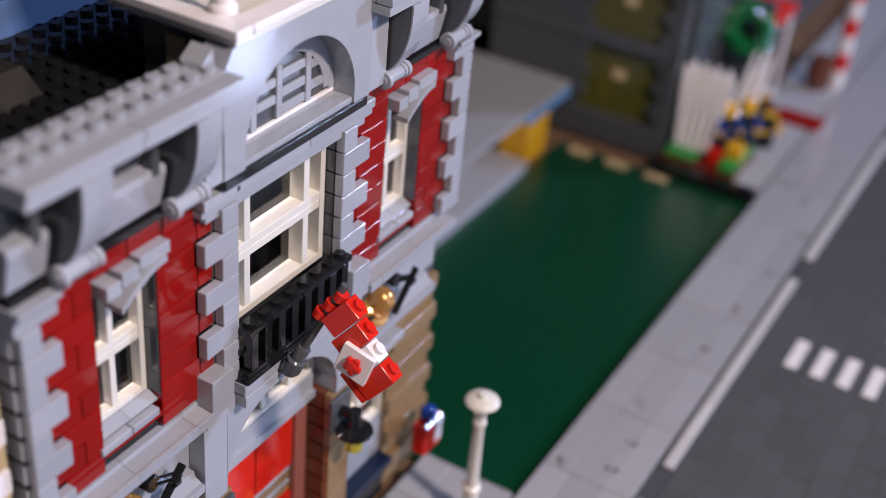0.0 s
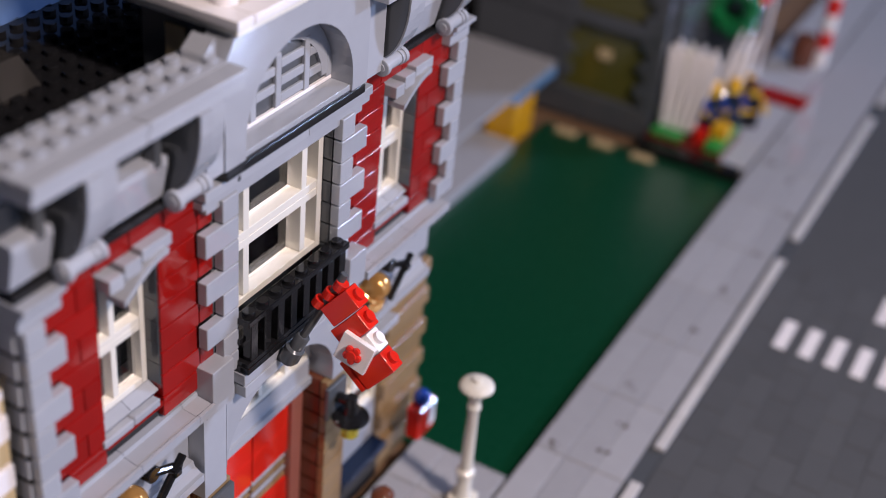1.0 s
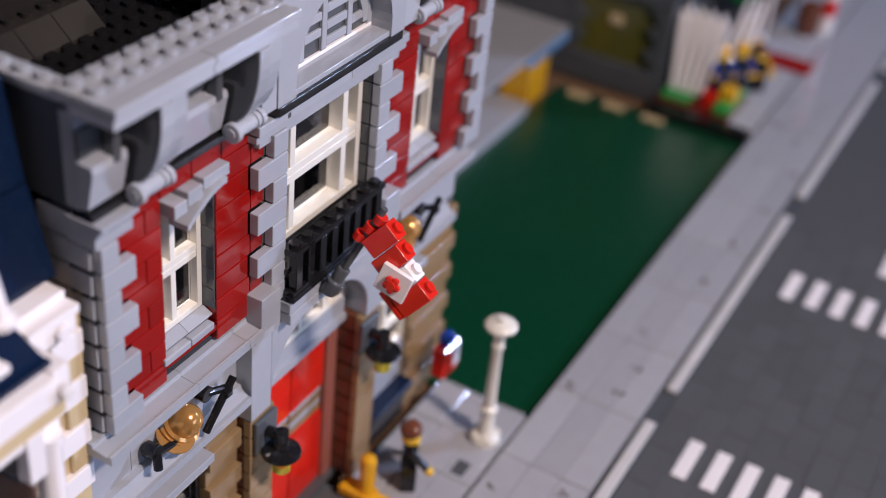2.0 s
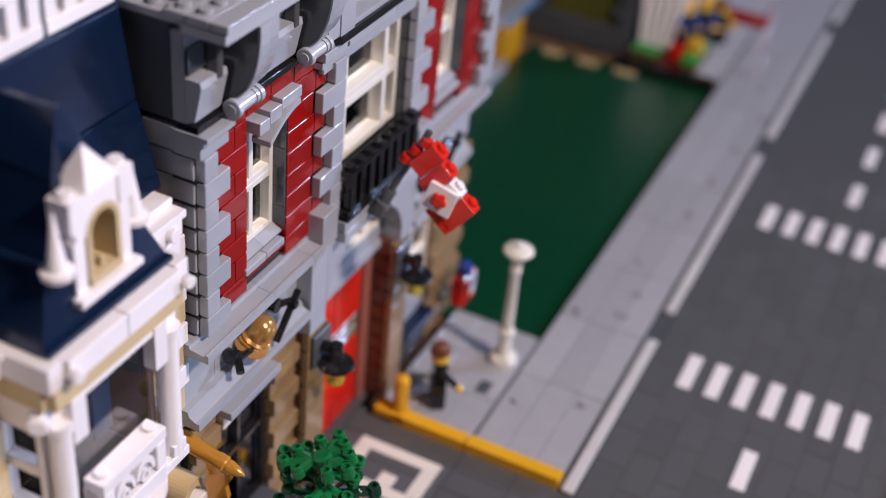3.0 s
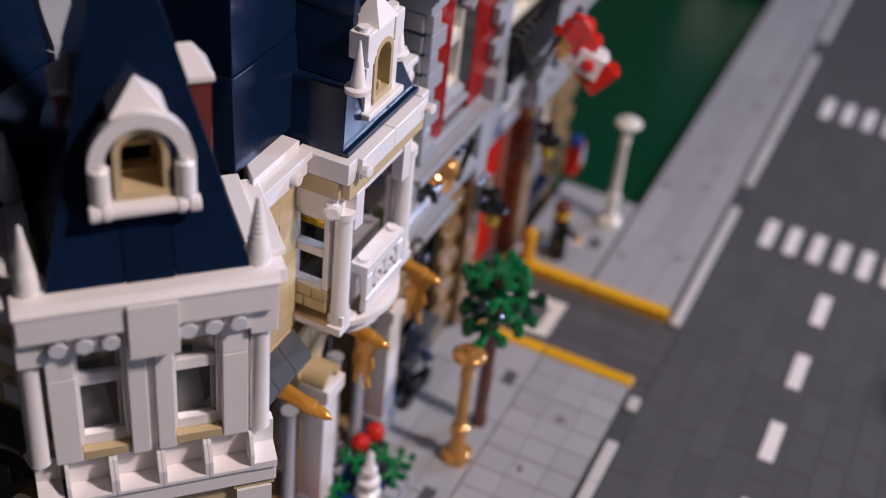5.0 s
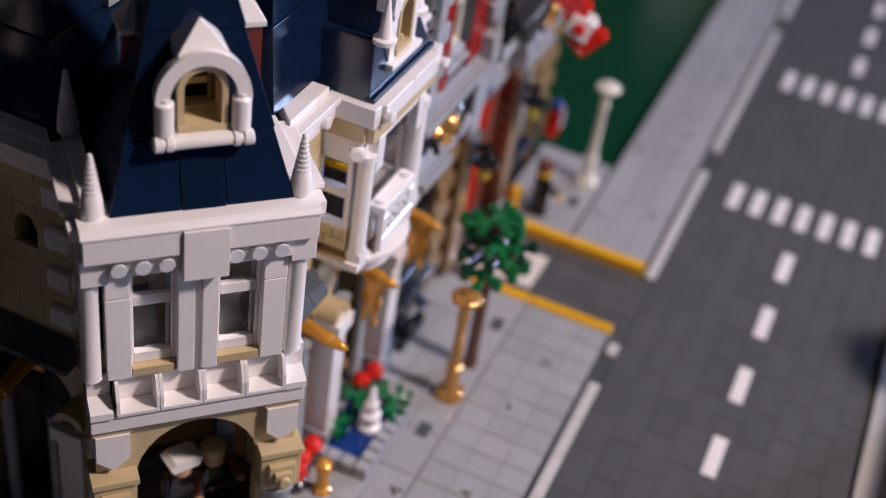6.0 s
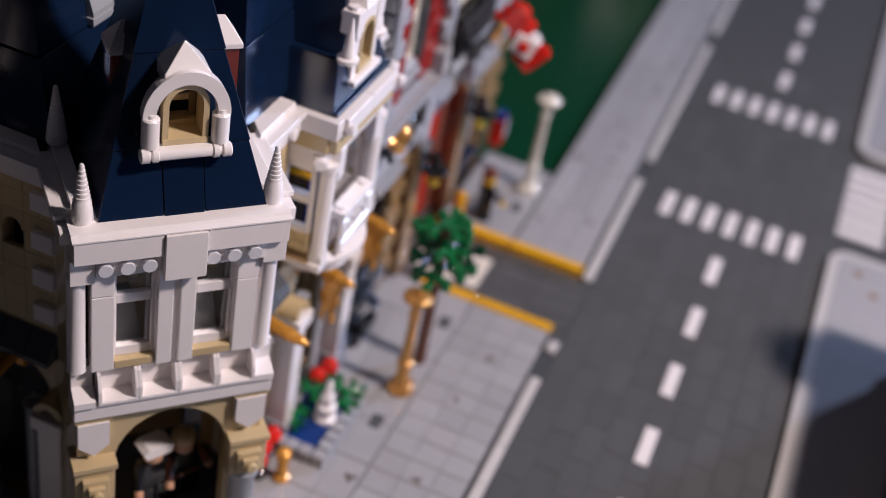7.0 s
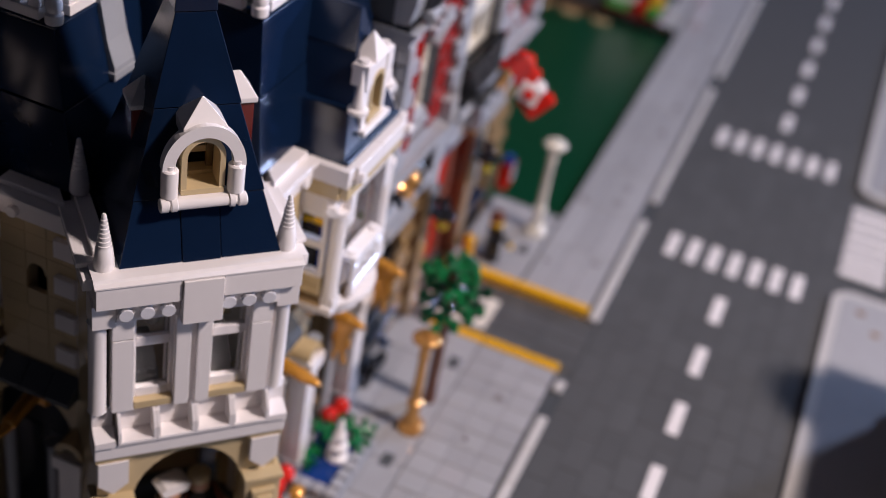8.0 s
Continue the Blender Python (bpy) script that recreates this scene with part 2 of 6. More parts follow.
def pave_tiles(x0, x1, y0, y1, dx, dy):
    y = y0
    while y < y1 - 0.01:
        x = x0
        while x < x1 - 0.01:
            a, b = max(x, x0), min(x + dx, x1)
            e = min(y + dy, y1)
            if b - a > 0.3:
                t = piece("tile", pave, a + 0.012, b - 0.012, y + 0.012, e - 0.012, -0.12, 0.0, PAVE_GREY, 0.085)
                t.location.z += rng.uniform(-0.012, 0.010) * U
            x += dx
        y += dy


pave_tiles(0.2, 6.55, -13.0, 59.0, 2.117, 8.0)
pave_tiles(-6.6, -0.04, -13.0, -0.9, 2.187, 4.0)
pave_tiles(0.04, 6.55, -66.4, -22.4, 2.17, 2.0)
pave_tiles(-7.2, -0.04, -58.4, -22.4, 2.387, 4.0)
part("pavement_skin", box(0.2, 6.55, 59, 198, -0.12, 0, bevel=0), PAVE_GREY, pave)
part("pavement_skin", box(-60, -7.25, -66.4, -56, -0.12, 0, bevel=0), PAVE_GREY, pave)
part("pavement_skin", box(-7.25, -0.04, -66.4, -58.4, -0.12, 0, bevel=0), PAVE_GREY, pave)
part("pavement_skin", box(-6, -0.04, 48.2, 198, -0.12, 0, bevel=0), PAVE_GREY, pave)
# small dark scuffs worn into the tiles
scuffs = bmesh.new()
SPOTS = [(3.04, 12.22), (4.58, 8.11), (4.47, 5.05), (1.03, 3.76), (1.03, -8.23), (5.1, -6.23), (4.66, 21.58), (3.48, -28.11), (-0.66, -44.03), (3.4, -42.0)]
SPOTS += [(rng.uniform(0.8, 6.2), y + rng.uniform(-2, 2)) for y in (27, 34, 41, 47, 53, 58, -33, -50)]
for sx, sy in SPOTS:
    for _ in range(rng.randint(5, 8)):
        px, py, r = sx + rng.gauss(0, 0.2), sy + rng.gauss(0, 0.24), rng.uniform(0.07, 0.2)
        add_lathe(scuffs, (px, py, -0.02), [(r, 0), (r * 0.9, 0.033 + rng.uniform(0, 0.003))], seg=8)
part("scuff", scuffs, plastic("scuff_brown", (0.13, 0.105, 0.09), 0.4, 0.1), pave, kind="stuff")
# inspection covers in a darker grey
for cx, cy in ((-1.3, -38.4), (-1.3, -7.9), (-1.05, -25.9)):
    piece("cover", pave, cx - 0.45, cx + 0.45, cy - 0.7, cy + 0.7, -0.05, 0.012, DARK_GREY, 0.02)
    for k in range(3):
        piece("cover_bar", pave, cx - 0.36, cx + 0.36, cy - 0.52 + 0.42 * k, cy - 0.32 + 0.42 * k, 0.0, 0.03, ROAD_GREY, 0.01)

kerb = thing("kerb", (7.5, 0, -0.8), "row of white tiles edging the pavement", "kerb", kind="structure")
part("kerb_bed", box(6.55, 7.69, -13.9, 198, -1.2, -0.2, bevel=0), DARK_GREY, kerb)
part("kerb_bed", box(6.55, 7.69, -66.4, -22.4, -1.2, -0.2, bevel=0), DARK_GREY, kerb)
for ka, kb in ((-14.3, 3.5), (7.4, 35.5), (39.4, 67.5), (71.4, 99.5), (103, 131), (-24.6, -23.2), (-60.0, -28.0)):
    n = max(1, round((kb - ka) / 4))
    step = (kb - ka) / n
    for j in range(n):
        piece("kerb_tile", kerb, 6.9, 7.7, ka + step * j + 0.006, ka + step * (j + 1) - 0.006, -0.2, 0.06, KERB_WHITE, 0.06)

green = thing("baseplate", (-16, 24, -1.2), "large flat dark green baseplate beside the fire station", "baseplate", kind="structure")
part("plate", box(-19.8, 0.18, -0.9, 46.6, -1.2, -0.75, bevel=0.03), GREEN_BASE, green)

drive = thing("driveway", (0, -18, -1.2), "dark grey driveway between two yellow kerbs", "driveway", kind="structure")
part("driveway_bed", box(-8.2, 7.65, -22.4, -13.6, -1.2, -0.42, bevel=0), ROAD_GREY, drive)
for j in range(4):
    for xa, xb in ((-8.2, -4.05), (-4.05, -0.04), (0.04, 3.87), (3.87, 7.65)):
        t = piece("tile", drive, xa + 0.012, xb - 0.012, -21.4 + 1.85 * j + 0.012, -21.4 + 1.85 * (j + 1) - 0.012, -0.5, -0.3, ROAD_GREY, 0.075)
        t.location.z += rng.uniform(-0.012, 0.008) * U
# white square frame with an inner block, laid flush in the driveway
for a, b, c, d in ((-6.2, -0.5, -16.9, -16.0), (-6.2, -0.5, -20.3, -19.4), (-1.5, -0.5, -19.4, -16.9), (-6.2, -5.2, -19.4, -16.9), (-3.6, -2.5, -19.4, -18.3)):
    piece("tile", drive, a, b, c, d, -0.4, -0.286, CREAM, 0.02)
for name, ya in (("kerb_far", -14.05), ("kerb_near", -22.4)):
    hi = 0.42 if name == "kerb_far" else 0.1
    for xa, xb in ((-5.2, -0.05), (0.05, 6.6)):
        piece("yellow_kerb", drive, xa, xb, ya, ya + 1.0, -0.5, hi, YELLOW, 0.06)
part("bollard", lathe((-5.0, -13.3, 0.0), [(0.5, 0), (0.5, 2.9), (0.47, 3.1), (0.36, 3.22), (0.1, 3.28)]), YELLOW, drive)
part("bollard_foot", box(-6.6, -4.4, -14.05, -12.8, -0.1, 0.44, bevel=0.05), YELLOW, drive)

# opposite pavement islands and the striped crossing between them
far_side = thing("pavement", (30, 0, -0.8), "grey pavement island with a rounded pale kerb", "pavement", kind="structure")


def island(y0, y1, r, round_low, round_high):
    def outline(g):
        pts = []
        x0, x1 = 25.85 + g, 60.0
        rr = r - g
        if round_low:
            pts += [(x0 + rr - rr * math.sin(a), y0 + g + rr - rr * math.cos(a)) for a in np.linspace(0, math.pi / 2, 8)]
        else:
            pts += [(x0, y0)]
        if round_high:
            pts += [(x0 + rr - rr * math.cos(a), y1 - g - rr + rr * math.sin(a)) for a in np.linspace(0, math.pi / 2, 8)]
        else:
            pts += [(x0, y1)]
        pts += [(x1, y1 - (g if round_high else 0)), (x1, y0 + (g if round_low else 0))]
        return pts
    part("kerb_ring", prism(outline(0), -1.2, 0.05, "z"), KERB_WHITE, far_side)
    part("island_top", prism(outline(0.9), 0.0, 0.075, "z"), PAVE_GREY, far_side)


island(-158, 3.6, 2.0, False, True)
island(22.6, 198, 2.0, True, False)
for j in range(7):
    piece("stripe", far_side, 25.9, 30.3, 6.8 + 2.0 * j, 8.15 + 2.0 * j, -0.5, -0.36, WHITE, 0.03)
for cx, cy in ((28.6, 0.6), (30.2, -2.0), (28.9, 25.5), (31.0, 28.0)):
    part("scuff", lathe((cx, cy, 0.06), [(0.5, 0), (0.42, 0.022)], seg=8), DARK_TAN, far_side)


# ---- fire station ----
FY = -17.1           # middle of the facade along the street
station = thing("fire_station", (-18, FY, 0), "grey, red and tan brick fire station with white windows", "building")


def fy(v):
    return FY + v


def st(name, x0, x1, v0, v1, z0, z1, material, bevel=0.05):
    return piece(name, station, x0, x1, fy(min(v0, v1)), fy(max(v0, v1)), z0, z1, material, bevel)


# shell: side walls, back, floors; the front is built of bricks
part("side_wall", box(-32, -7.4, fy(-16.2), fy(-15.2), 0, 19.4, bevel=0.03), DARK_GREY, station)
part("side_wall", box(-32, -9.2, fy(-16.1), fy(-15.2), 19.42, 30.2, bevel=0.03), RED, station)
part("side_wall", box(-32, -7.4, fy(15.2), fy(16.2), 0, 30.2, bevel=0.03), DARK_GREY, station)
part("back_wall", box(-32, -31, fy(-15.2), fy(15.2), 0, 33, bevel=0.03), DARK_GREY, station)
part("upper_floor", box(-31, -7.6, fy(-15.2), fy(15.2), 18.4, 19.4, bevel=0), DARK_GREY, station)
part("ground_floor", box(-31, -7.6, fy(-15.2), fy(15.2), 0, 0.3, bevel=0), DARK_GREY, station)
# coloured black so the room behind the upper windows reads as unlit
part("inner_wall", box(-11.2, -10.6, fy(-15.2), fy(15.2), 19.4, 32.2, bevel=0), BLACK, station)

# corner and window quoins, course by course
TOP = 30.2
for k in range(9):
    z1 = TOP - 1.2 * k
    z0 = max(z1 - 1.2, 19.5)
    wide = k % 2 == 0
    for side in (-1, 1):
        end = 14.2 if wide else 15.1
        st("brick", -9.18, -6.64, side * 16.2, side * 15.25, z0 + 0.02, z1 - 0.02, LIGHT_GREY)
        if k == 0:
            # the top course is a moulding, with red bricks beside it
            part("corner_moulding", prism([(-7.6, 29.02), (-6.2, 29.02), (-6.2, 29.5), (-6.05, 29.7), (-6.05, 29.86), (-5.85, 29.92), (-5.85, 30.14), (-7.6, 30.14)], fy(side * 16.28), fy(side * 14.2), "y"), LIGHT_GREY, station)
        else:
            st("quoin", -6.62, -6.1, side * 16.1, side * end, z0 + 0.02, z1 - 0.02, LIGHT_GREY, 0.06)
            st("joint", -7.7, -6.5, side * 16.215, side * 15.9, z1 - 0.1, z1 + 0.05, BLACK, 0.02)
            st("quoin", -6.62, -6.1, side * 3.95, side * (6.2 if wide else 5.05), z0 + 0.02, z1 - 0.02, LIGHT_GREY, 0.06)
            st("brick", -7.6, -6.64, side * 3.95, side * 5.2, z0 + 0.02, z1 - 0.02, DARK_GREY)
        # red bricks between quoin and window, in running bond
        over = z0 > 28.3
        spans = [(6.2 if wide else 5.05, 15.1 if not wide else 14.2)] if over else [(6.2 if wide else 5.05, 8.55), (12.05, 14.2 if wide else 15.1)]
        for a, b in spans:
            cuts = [a]
            p = a + (1.9 if wide else 1.0)
            while p < b - 0.5:
                cuts.append(p)
                p += 2.0
            cuts.append(b)
            for c, d in zip(cuts, cuts[1:]):
                st("brick", -7.4, -6.64, side * (c + 0.015), side * (d - 0.015), z0 + 0.02, z1 - 0.02, RED, 0.05)
part("backing", box(-7.7, -7.42, fy(-15.2), fy(-12.0), 19.5, 30.1, bevel=0), DARK_RED_BROWN, station)
part("backing", box(-7.7, -7.42, fy(-8.55), fy(-4.0), 19.5, 30.1, bevel=0), DARK_RED_BROWN, station)
part("backing", box(-7.7, -7.42, fy(4.0), fy(8.55), 19.5, 30.1, bevel=0), DARK_RED_BROWN, station)
part("backing", box(-7.7, -7.42, fy(12.0), fy(15.2), 19.5, 30.1, bevel=0), DARK_RED_BROWN, station)
for a, b in ((-12, -8.55), (8.6, 12)):
    part("backing", box(-7.7, -7.42, fy(a), fy(b), 27.9, 30.1, bevel=0), DARK_RED_BROWN, station)


def sash(parent, x, y0, y1, z0, z1, bars_y, bars_z, w=0.32, material=None, deep=0.55):
    """A white window: outer frame, glazing bars and one pane."""
    m = material or CREAM
    win = part("window", box(x - deep, x, y0, y0 + w, z0, z1, bevel=0.04), m, parent, "white plastic window with clear panes")
    f = bmesh.new()
    add_box(f, x - deep, x, y1 - w, y1, z0, z1)
    part("frame_post", f, m, win)
    part("frame_rail", box(x - deep, x, y0 + w, y1 - w, z0, z0 + w, bevel=0.04), m, win)
    part("frame_rail", box(x - deep, x, y0 + w, y1 - w, z1 - w, z1, bevel=0.04), m, win)
    for b in bars_y:
        part("bar", box(x - deep, x - 0.04, b - w * 0.55, b + w * 0.55, z0 + w, z1 - w, bevel=0.04), m, win)
    for b in bars_z:
        part("bar", box(x - deep, x - 0.02, y0 + w, y1 - w, b - w * 0.55, b + w * 0.55, bevel=0.04), m, win)
    pane = part("pane", box(x - deep * 0.8, x - deep * 0.8 + 0.08, y0 + w, y1 - w, z0 + w, z1 - w, bevel=0), CLEAR, win)
    pane.visible_shadow = False
    return win


# side windows with sill, jamb and stepped lintel
for side in (-1, 1):
    a, b = (-12.0, -8.55) if side < 0 else (8.6, 12.05)
    sash(station, -7.4, fy(a) + 0.05, fy(b) - 0.07, 21.3, 27.9, [fy(a) + 1.5], [24.35, 24.7], deep=0.6)
    for k in range(6):
        z0 = 21.3 + 1.1 * k
        st("jamb_brick", -7.9, -6.72, b - 0.06, b - 0.004, z0 + 0.01, z0 + 1.09, DARK_GREY, 0.02)
    for c, d in ((a, a + 1.7), (a + 1.7, b)):
        part("sill_slope", prism([(-7.6, 20.88), (-6.9, 20.88), (-6.9, 21.0), (-7.38, 21.28), (-7.6, 21.28)], fy(c + 0.012), fy(d - 0.012), "y"), LIGHT_GREY, station)
    st("sill", -7.4, -6.52, a - 0.3, a + 1.5, 20.45, 20.86, LIGHT_GREY, 0.06)
    st("sill", -7.4, -6.52, a + 1.52, b - 0.3, 20.45, 20.86, LIGHT_GREY, 0.06)
    st("brick", -7.4, -6.66, a, b, 20.15, 20.43, RED, 0.02)
    st("plate", -7.4, -6.9, a, b, 19.5, 20.13, BLACK, 0.03)
    # lintel: a raised keystone, two shoulders and a curved brow
    st("lintel_block", -7.4, -6.1, a + 0.15, a + 0.98, 28.1, 28.75, LIGHT_GREY, 0.05)
    st("lintel_block", -7.4, -6.1, a + 1.0, a + 1.98, 28.3, 29.0, LIGHT_GREY, 0.05)
    st("lintel_block", -7.4, -6.1, a + 2.0, b + 0.3, 28.62, 29.2, LIGHT_GREY, 0.05)
    low = [(fy(a + 0.7 + 2.6 * i / 8), 27.35 + 1.15 * math.sin(math.pi / 2 * i / 8)) for i in range(9)]
    part("brow", prism(low + [(p, q + 0.28) for p, q in reversed(low)], -6.9, -5.9), LIGHT_GREY, station)

# middle window: two wide rows of panes between narrow ones
sash(station, -7.1, fy(-3.9), fy(3.9), 21.7, 28.5, [fy(-2.07), fy(2.42)], [24.98, 25.43], 0.4, deep=0.95)
st("lintel", -7.4, -6.3, -5.9, 5.9, 28.6, 29.0, LIGHT_GREY, 0.05)
st("lintel", -7.4, -6.15, -6.3, 6.3, 29.03, 29.42, LIGHT_GREY, 0.05)
st("lintel", -7.4, -6.0, -6.3, 1.0, 29.45, 29.95, LIGHT_GREY, 0.05)
st("lintel", -7.4, -6.0, 1.02, 6.3, 29.45, 29.95, LIGHT_GREY, 0.05)
st("clip", -6.05, -5.97, -4.2, -4.0, 29.55, 29.8, DARK_GREY, 0.02)

# black balcony rail on two levels of studs
rail = part("balcony_rail", box(-7.0, -5.45, fy(-4.15), fy(4.15), 19.4, 19.75, bevel=0.04), BLACK, station, "glossy black balcony railing")
part("rail_base", box(-6.9, -5.5, fy(-4.1), fy(4.1), 19.75, 20.0, bevel=0.03), BLACK, rail)
for h in range(2):
    part("top_rail", box(-6.35, -5.45, fy(-4.1 + 4.12 * h), fy(4.12 * h - 0.02), 22.05, 22.4, bevel=0.05), BLACK, rail)
for i in range(8):
    part("baluster", box(-5.98, -5.5, fy(-3.87 + 1.03 * i), fy(-3.33 + 1.03 * i), 20.0, 22.05, bevel=0.05), BLACK, rail)
for k in range(8):
    b = bmesh.new()
    add_stud(b, -5.88, fy(-3.55 + 1.02 * k), 22.4)
    part("stud", b, BLACK, rail)
part("back_shelf", box(-7.0, -5.95, fy(-4.1), fy(4.1), 20.9, 21.2, bevel=0.03), BLACK, rail)

# black string course and frieze
st("string_course", -7.4, -6.35, -16.2, -5.2, 30.15, 30.5, BLACK, 0.03)
st("string_course", -7.4, -6.35, 5.2, 16.2, 30.15, 30.5, BLACK, 0.03)
st("string_course", -7.4, -5.78, -5.2, 5.2, 30.05, 30.5, BLACK, 0.03)
part("frieze", box(-7.6, -6.95, fy(-16.2), fy(-5.0), 30.5, 34.6, bevel=0.03), LIGHT_GREY, station)
part("frieze", box(-7.6, -6.95, fy(5.0), fy(16.2), 30.5, 34.6, bevel=0.03), LIGHT_GREY, station)
part("end_wall", box(-20.0, -7.6, fy(-16.2), fy(-15.2), 30.5, 34.9, bevel=0.04), DARK_GREY, station)
part("end_wall", box(-20.0, -7.6, fy(15.2), fy(16.2), 30.5, 34.9, bevel=0.04), DARK_GREY, station)

CURVE = [(-6.94, 30.85)] + [(-6.5 + 1.72 * math.cos(a), 34.2 - 3.35 * math.sin(a)) for a in np.linspace(math.pi / 2 - 0.05, 0.0, 11)] + [(-4.78, 34.6), (-6.94, 34.6)]
for v in (-13.2, -7.25, 7.9, 13.9):
    c = part("corbel", prism(CURVE, fy(v) - 0.75, fy(v) - 0.05, "y"), LIGHT_GREY, station, "curved grey cornice bracket over a roller")
    inner = [(x * 1.0 - 0.12 if x > -6.4 else x, z) for x, z in CURVE]
    part("bracket_half", prism(inner, fy(v) - 0.02, fy(v) + 0.85, "y"), LIGHT_GREY, c)
    # thin dark grey sheet gives the bracket's flat side its shade
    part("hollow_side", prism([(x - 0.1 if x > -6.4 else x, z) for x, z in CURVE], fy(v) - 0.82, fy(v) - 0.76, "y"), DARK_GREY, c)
    part("roller", lathe((-5.95, fy(v) - 1.15, 30.65), [(0.42, 0), (0.46, 0.03), (0.46, 0.27), (0.43, 0.3), (0.34, 0.31), (0.34, 1.45), (0.40, 1.46), (0.40, 1.6), (0.34, 1.61), (0.34, 1.75), (0.42, 1.76), (0.42, 2.0)], (0, 1, 0)), LIGHT_GREY, c)
    part("roller_cap", lathe((-5.95, fy(v) - 1.2, 30.65), [(0.22, 0), (0.24, 0.06)], (0, 1, 0)), LIGHT_GREY, c)
# frieze panels of slopes between the brackets
for v0, v1 in ((-16.2, -14.3), (-12.2, -8.3), (9.0, 12.8), (14.9, 16.2)):
    part("frieze_panel", prism([(-6.94, 30.55), (-6.5, 30.7), (-6.15, 32.3), (-6.2, 32.6), (-6.94, 32.6)], fy(v0), fy(v1), "y"), LIGHT_GREY, station)
    # shade under the cornice slab, put in as a dark grey strip
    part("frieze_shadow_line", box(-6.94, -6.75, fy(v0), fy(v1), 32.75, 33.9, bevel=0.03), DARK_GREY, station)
    st("frieze_clip", -6.72, -6.1, v1 - 0.75, v1 - 0.35, 32.3, 33.9, DARK_GREY, 0.06)

# cornice slab with a row of studs at its back
for v0, v1 in ((-16.35, -5.2), (5.2, 16.35)):
    n = 2
    for i in range(n):
        a, b = v0 + (v1 - v0) * i / n, v0 + (v1 - v0) * (i + 1) / n
        st("cornice_tile", -5.65, -4.75, a + 0.01, b - 0.01, 35.1, 35.5, LIGHT_GREY, 0.05)
        st("cornice_plate", -7.0, -4.85, a + 0.01, b - 0.01, 34.62, 35.08, LIGHT_GREY, 0.04)
    sb = bmesh.new()
    for i in range(int(v1 - v0)):
        add_stud(sb, -6.2, fy(v0 + 0.65 + i), 35.5)
        add_stud(sb, -7.2, fy(v0 + 0.65 + i), 35.5)
    add_box(sb, -6.75, -5.68, fy(v0), fy(v1), 35.1, 35.5)
    add_box(sb, -7.75, -6.77, fy(v0), fy(v1), 35.1, 35.5)
    part("studded_plate", sb, LIGHT_GREY, station)
sb = box(-12.0, -7.02, fy(-16.3), fy(-15.2), 34.92, 35.3, bevel=0.04)
for i in range(5):
    add_stud(sb, -7.6 - i, fy(-15.75), 35.3)
part("corner_plate", sb, LIGHT_GREY, station)

# gable with its arched panel
arch_v, arch_r, arch_z = 0.15, 4.0, 31.2
gable = part("gable", box(-7.6, -7.2, fy(-5.0), fy(5.0), 30.5, 35.9, bevel=0.03), DARK_GREY, station, "light grey arched gable over the facade")
line = [(fy(-5.2), 30.5), (fy(arch_v - arch_r), 30.5)] + arc(fy(arch_v), arch_z, arch_r, 3.75, math.pi, 0, 24) + [(fy(arch_v + arch_r), 30.5), (fy(5.4), 30.5), (fy(5.4), 35.2), (fy(4.6), 36.15), (fy(-4.6), 36.15), (fy(-5.2), 35.2)]
part("arch_ring", prism(line, -7.2, -5.85), LIGHT_GREY, gable)
part("arch_sill", box(-7.2, -5.95, fy(arch_v - arch_r), fy(arch_v + arch_r), 30.5, 30.8, bevel=0.03), LIGHT_GREY, gable)
part("sill_back", box(-7.2, -7.0, fy(arch_v - arch_r), fy(arch_v + arch_r), 30.8, 30.98, bevel=0.03), WHITE, gable)
part("gable_pier", box(-7.3, -5.9, fy(5.42), fy(6.9), 30.5, 34.6, bevel=0.04), LIGHT_GREY, gable)
part("gable_pier", box(-7.3, -5.9, fy(-6.3), fy(-5.22), 30.5, 34.6, bevel=0.04), LIGHT_GREY, gable)
for sgn in (-1, 1):
    part("shoulder", prism([(fy(sgn * 5.2), 35.5), (fy(sgn * 6.0), 35.5), (fy(sgn * 5.9), 35.75), (fy(sgn * 5.2), 36.25)], -7.4, -6.3), LIGHT_GREY, gable)
# raised bars in the arched panel
for v, z0, z1 in ((-2.0, 31.0, 32.4), (-0.2, 31.0, 33.5), (1.95, 31.0, 33.6), (3.75, 31.0, 32.9)):
    part("bar", box(-7.2, -7.0, fy(v), fy(v + 0.4), z0, z1, bevel=0.03), LIGHT_GREY, gable)
for v0, v1, zs in ((-1.58, -0.22, (31.75, 32.55)), (0.22, 1.93, (31.1, 31.9, 32.75)), (2.37, 3.73, (31.45, 32.5)), (-3.4, -2.02, (31.3,))):
    for z in zs:
        part("bar", box(-7.2, -7.03, fy(v0), fy(v1), z, z + 0.42, bevel=0.03), LIGHT_GREY, gable)
part("arch_lining", ring(arc(fy(arch_v), arch_z, 3.2, 2.7, n=20), arc(fy(arch_v), arch_z, 3.98, 3.73, n=20), -7.2, -7.02), LIGHT_GREY, gable)
part("lozenge", box(-7.02, -6.92, fy(-0.9), fy(-0.5), 34.0, 34.25, bevel=0.03), DARK_GREY, gable)
part("lozenge", box(-7.02, -6.92, fy(-1.6), fy(-1.2), 33.7, 33.95, bevel=0.03), DARK_GREY, gable)

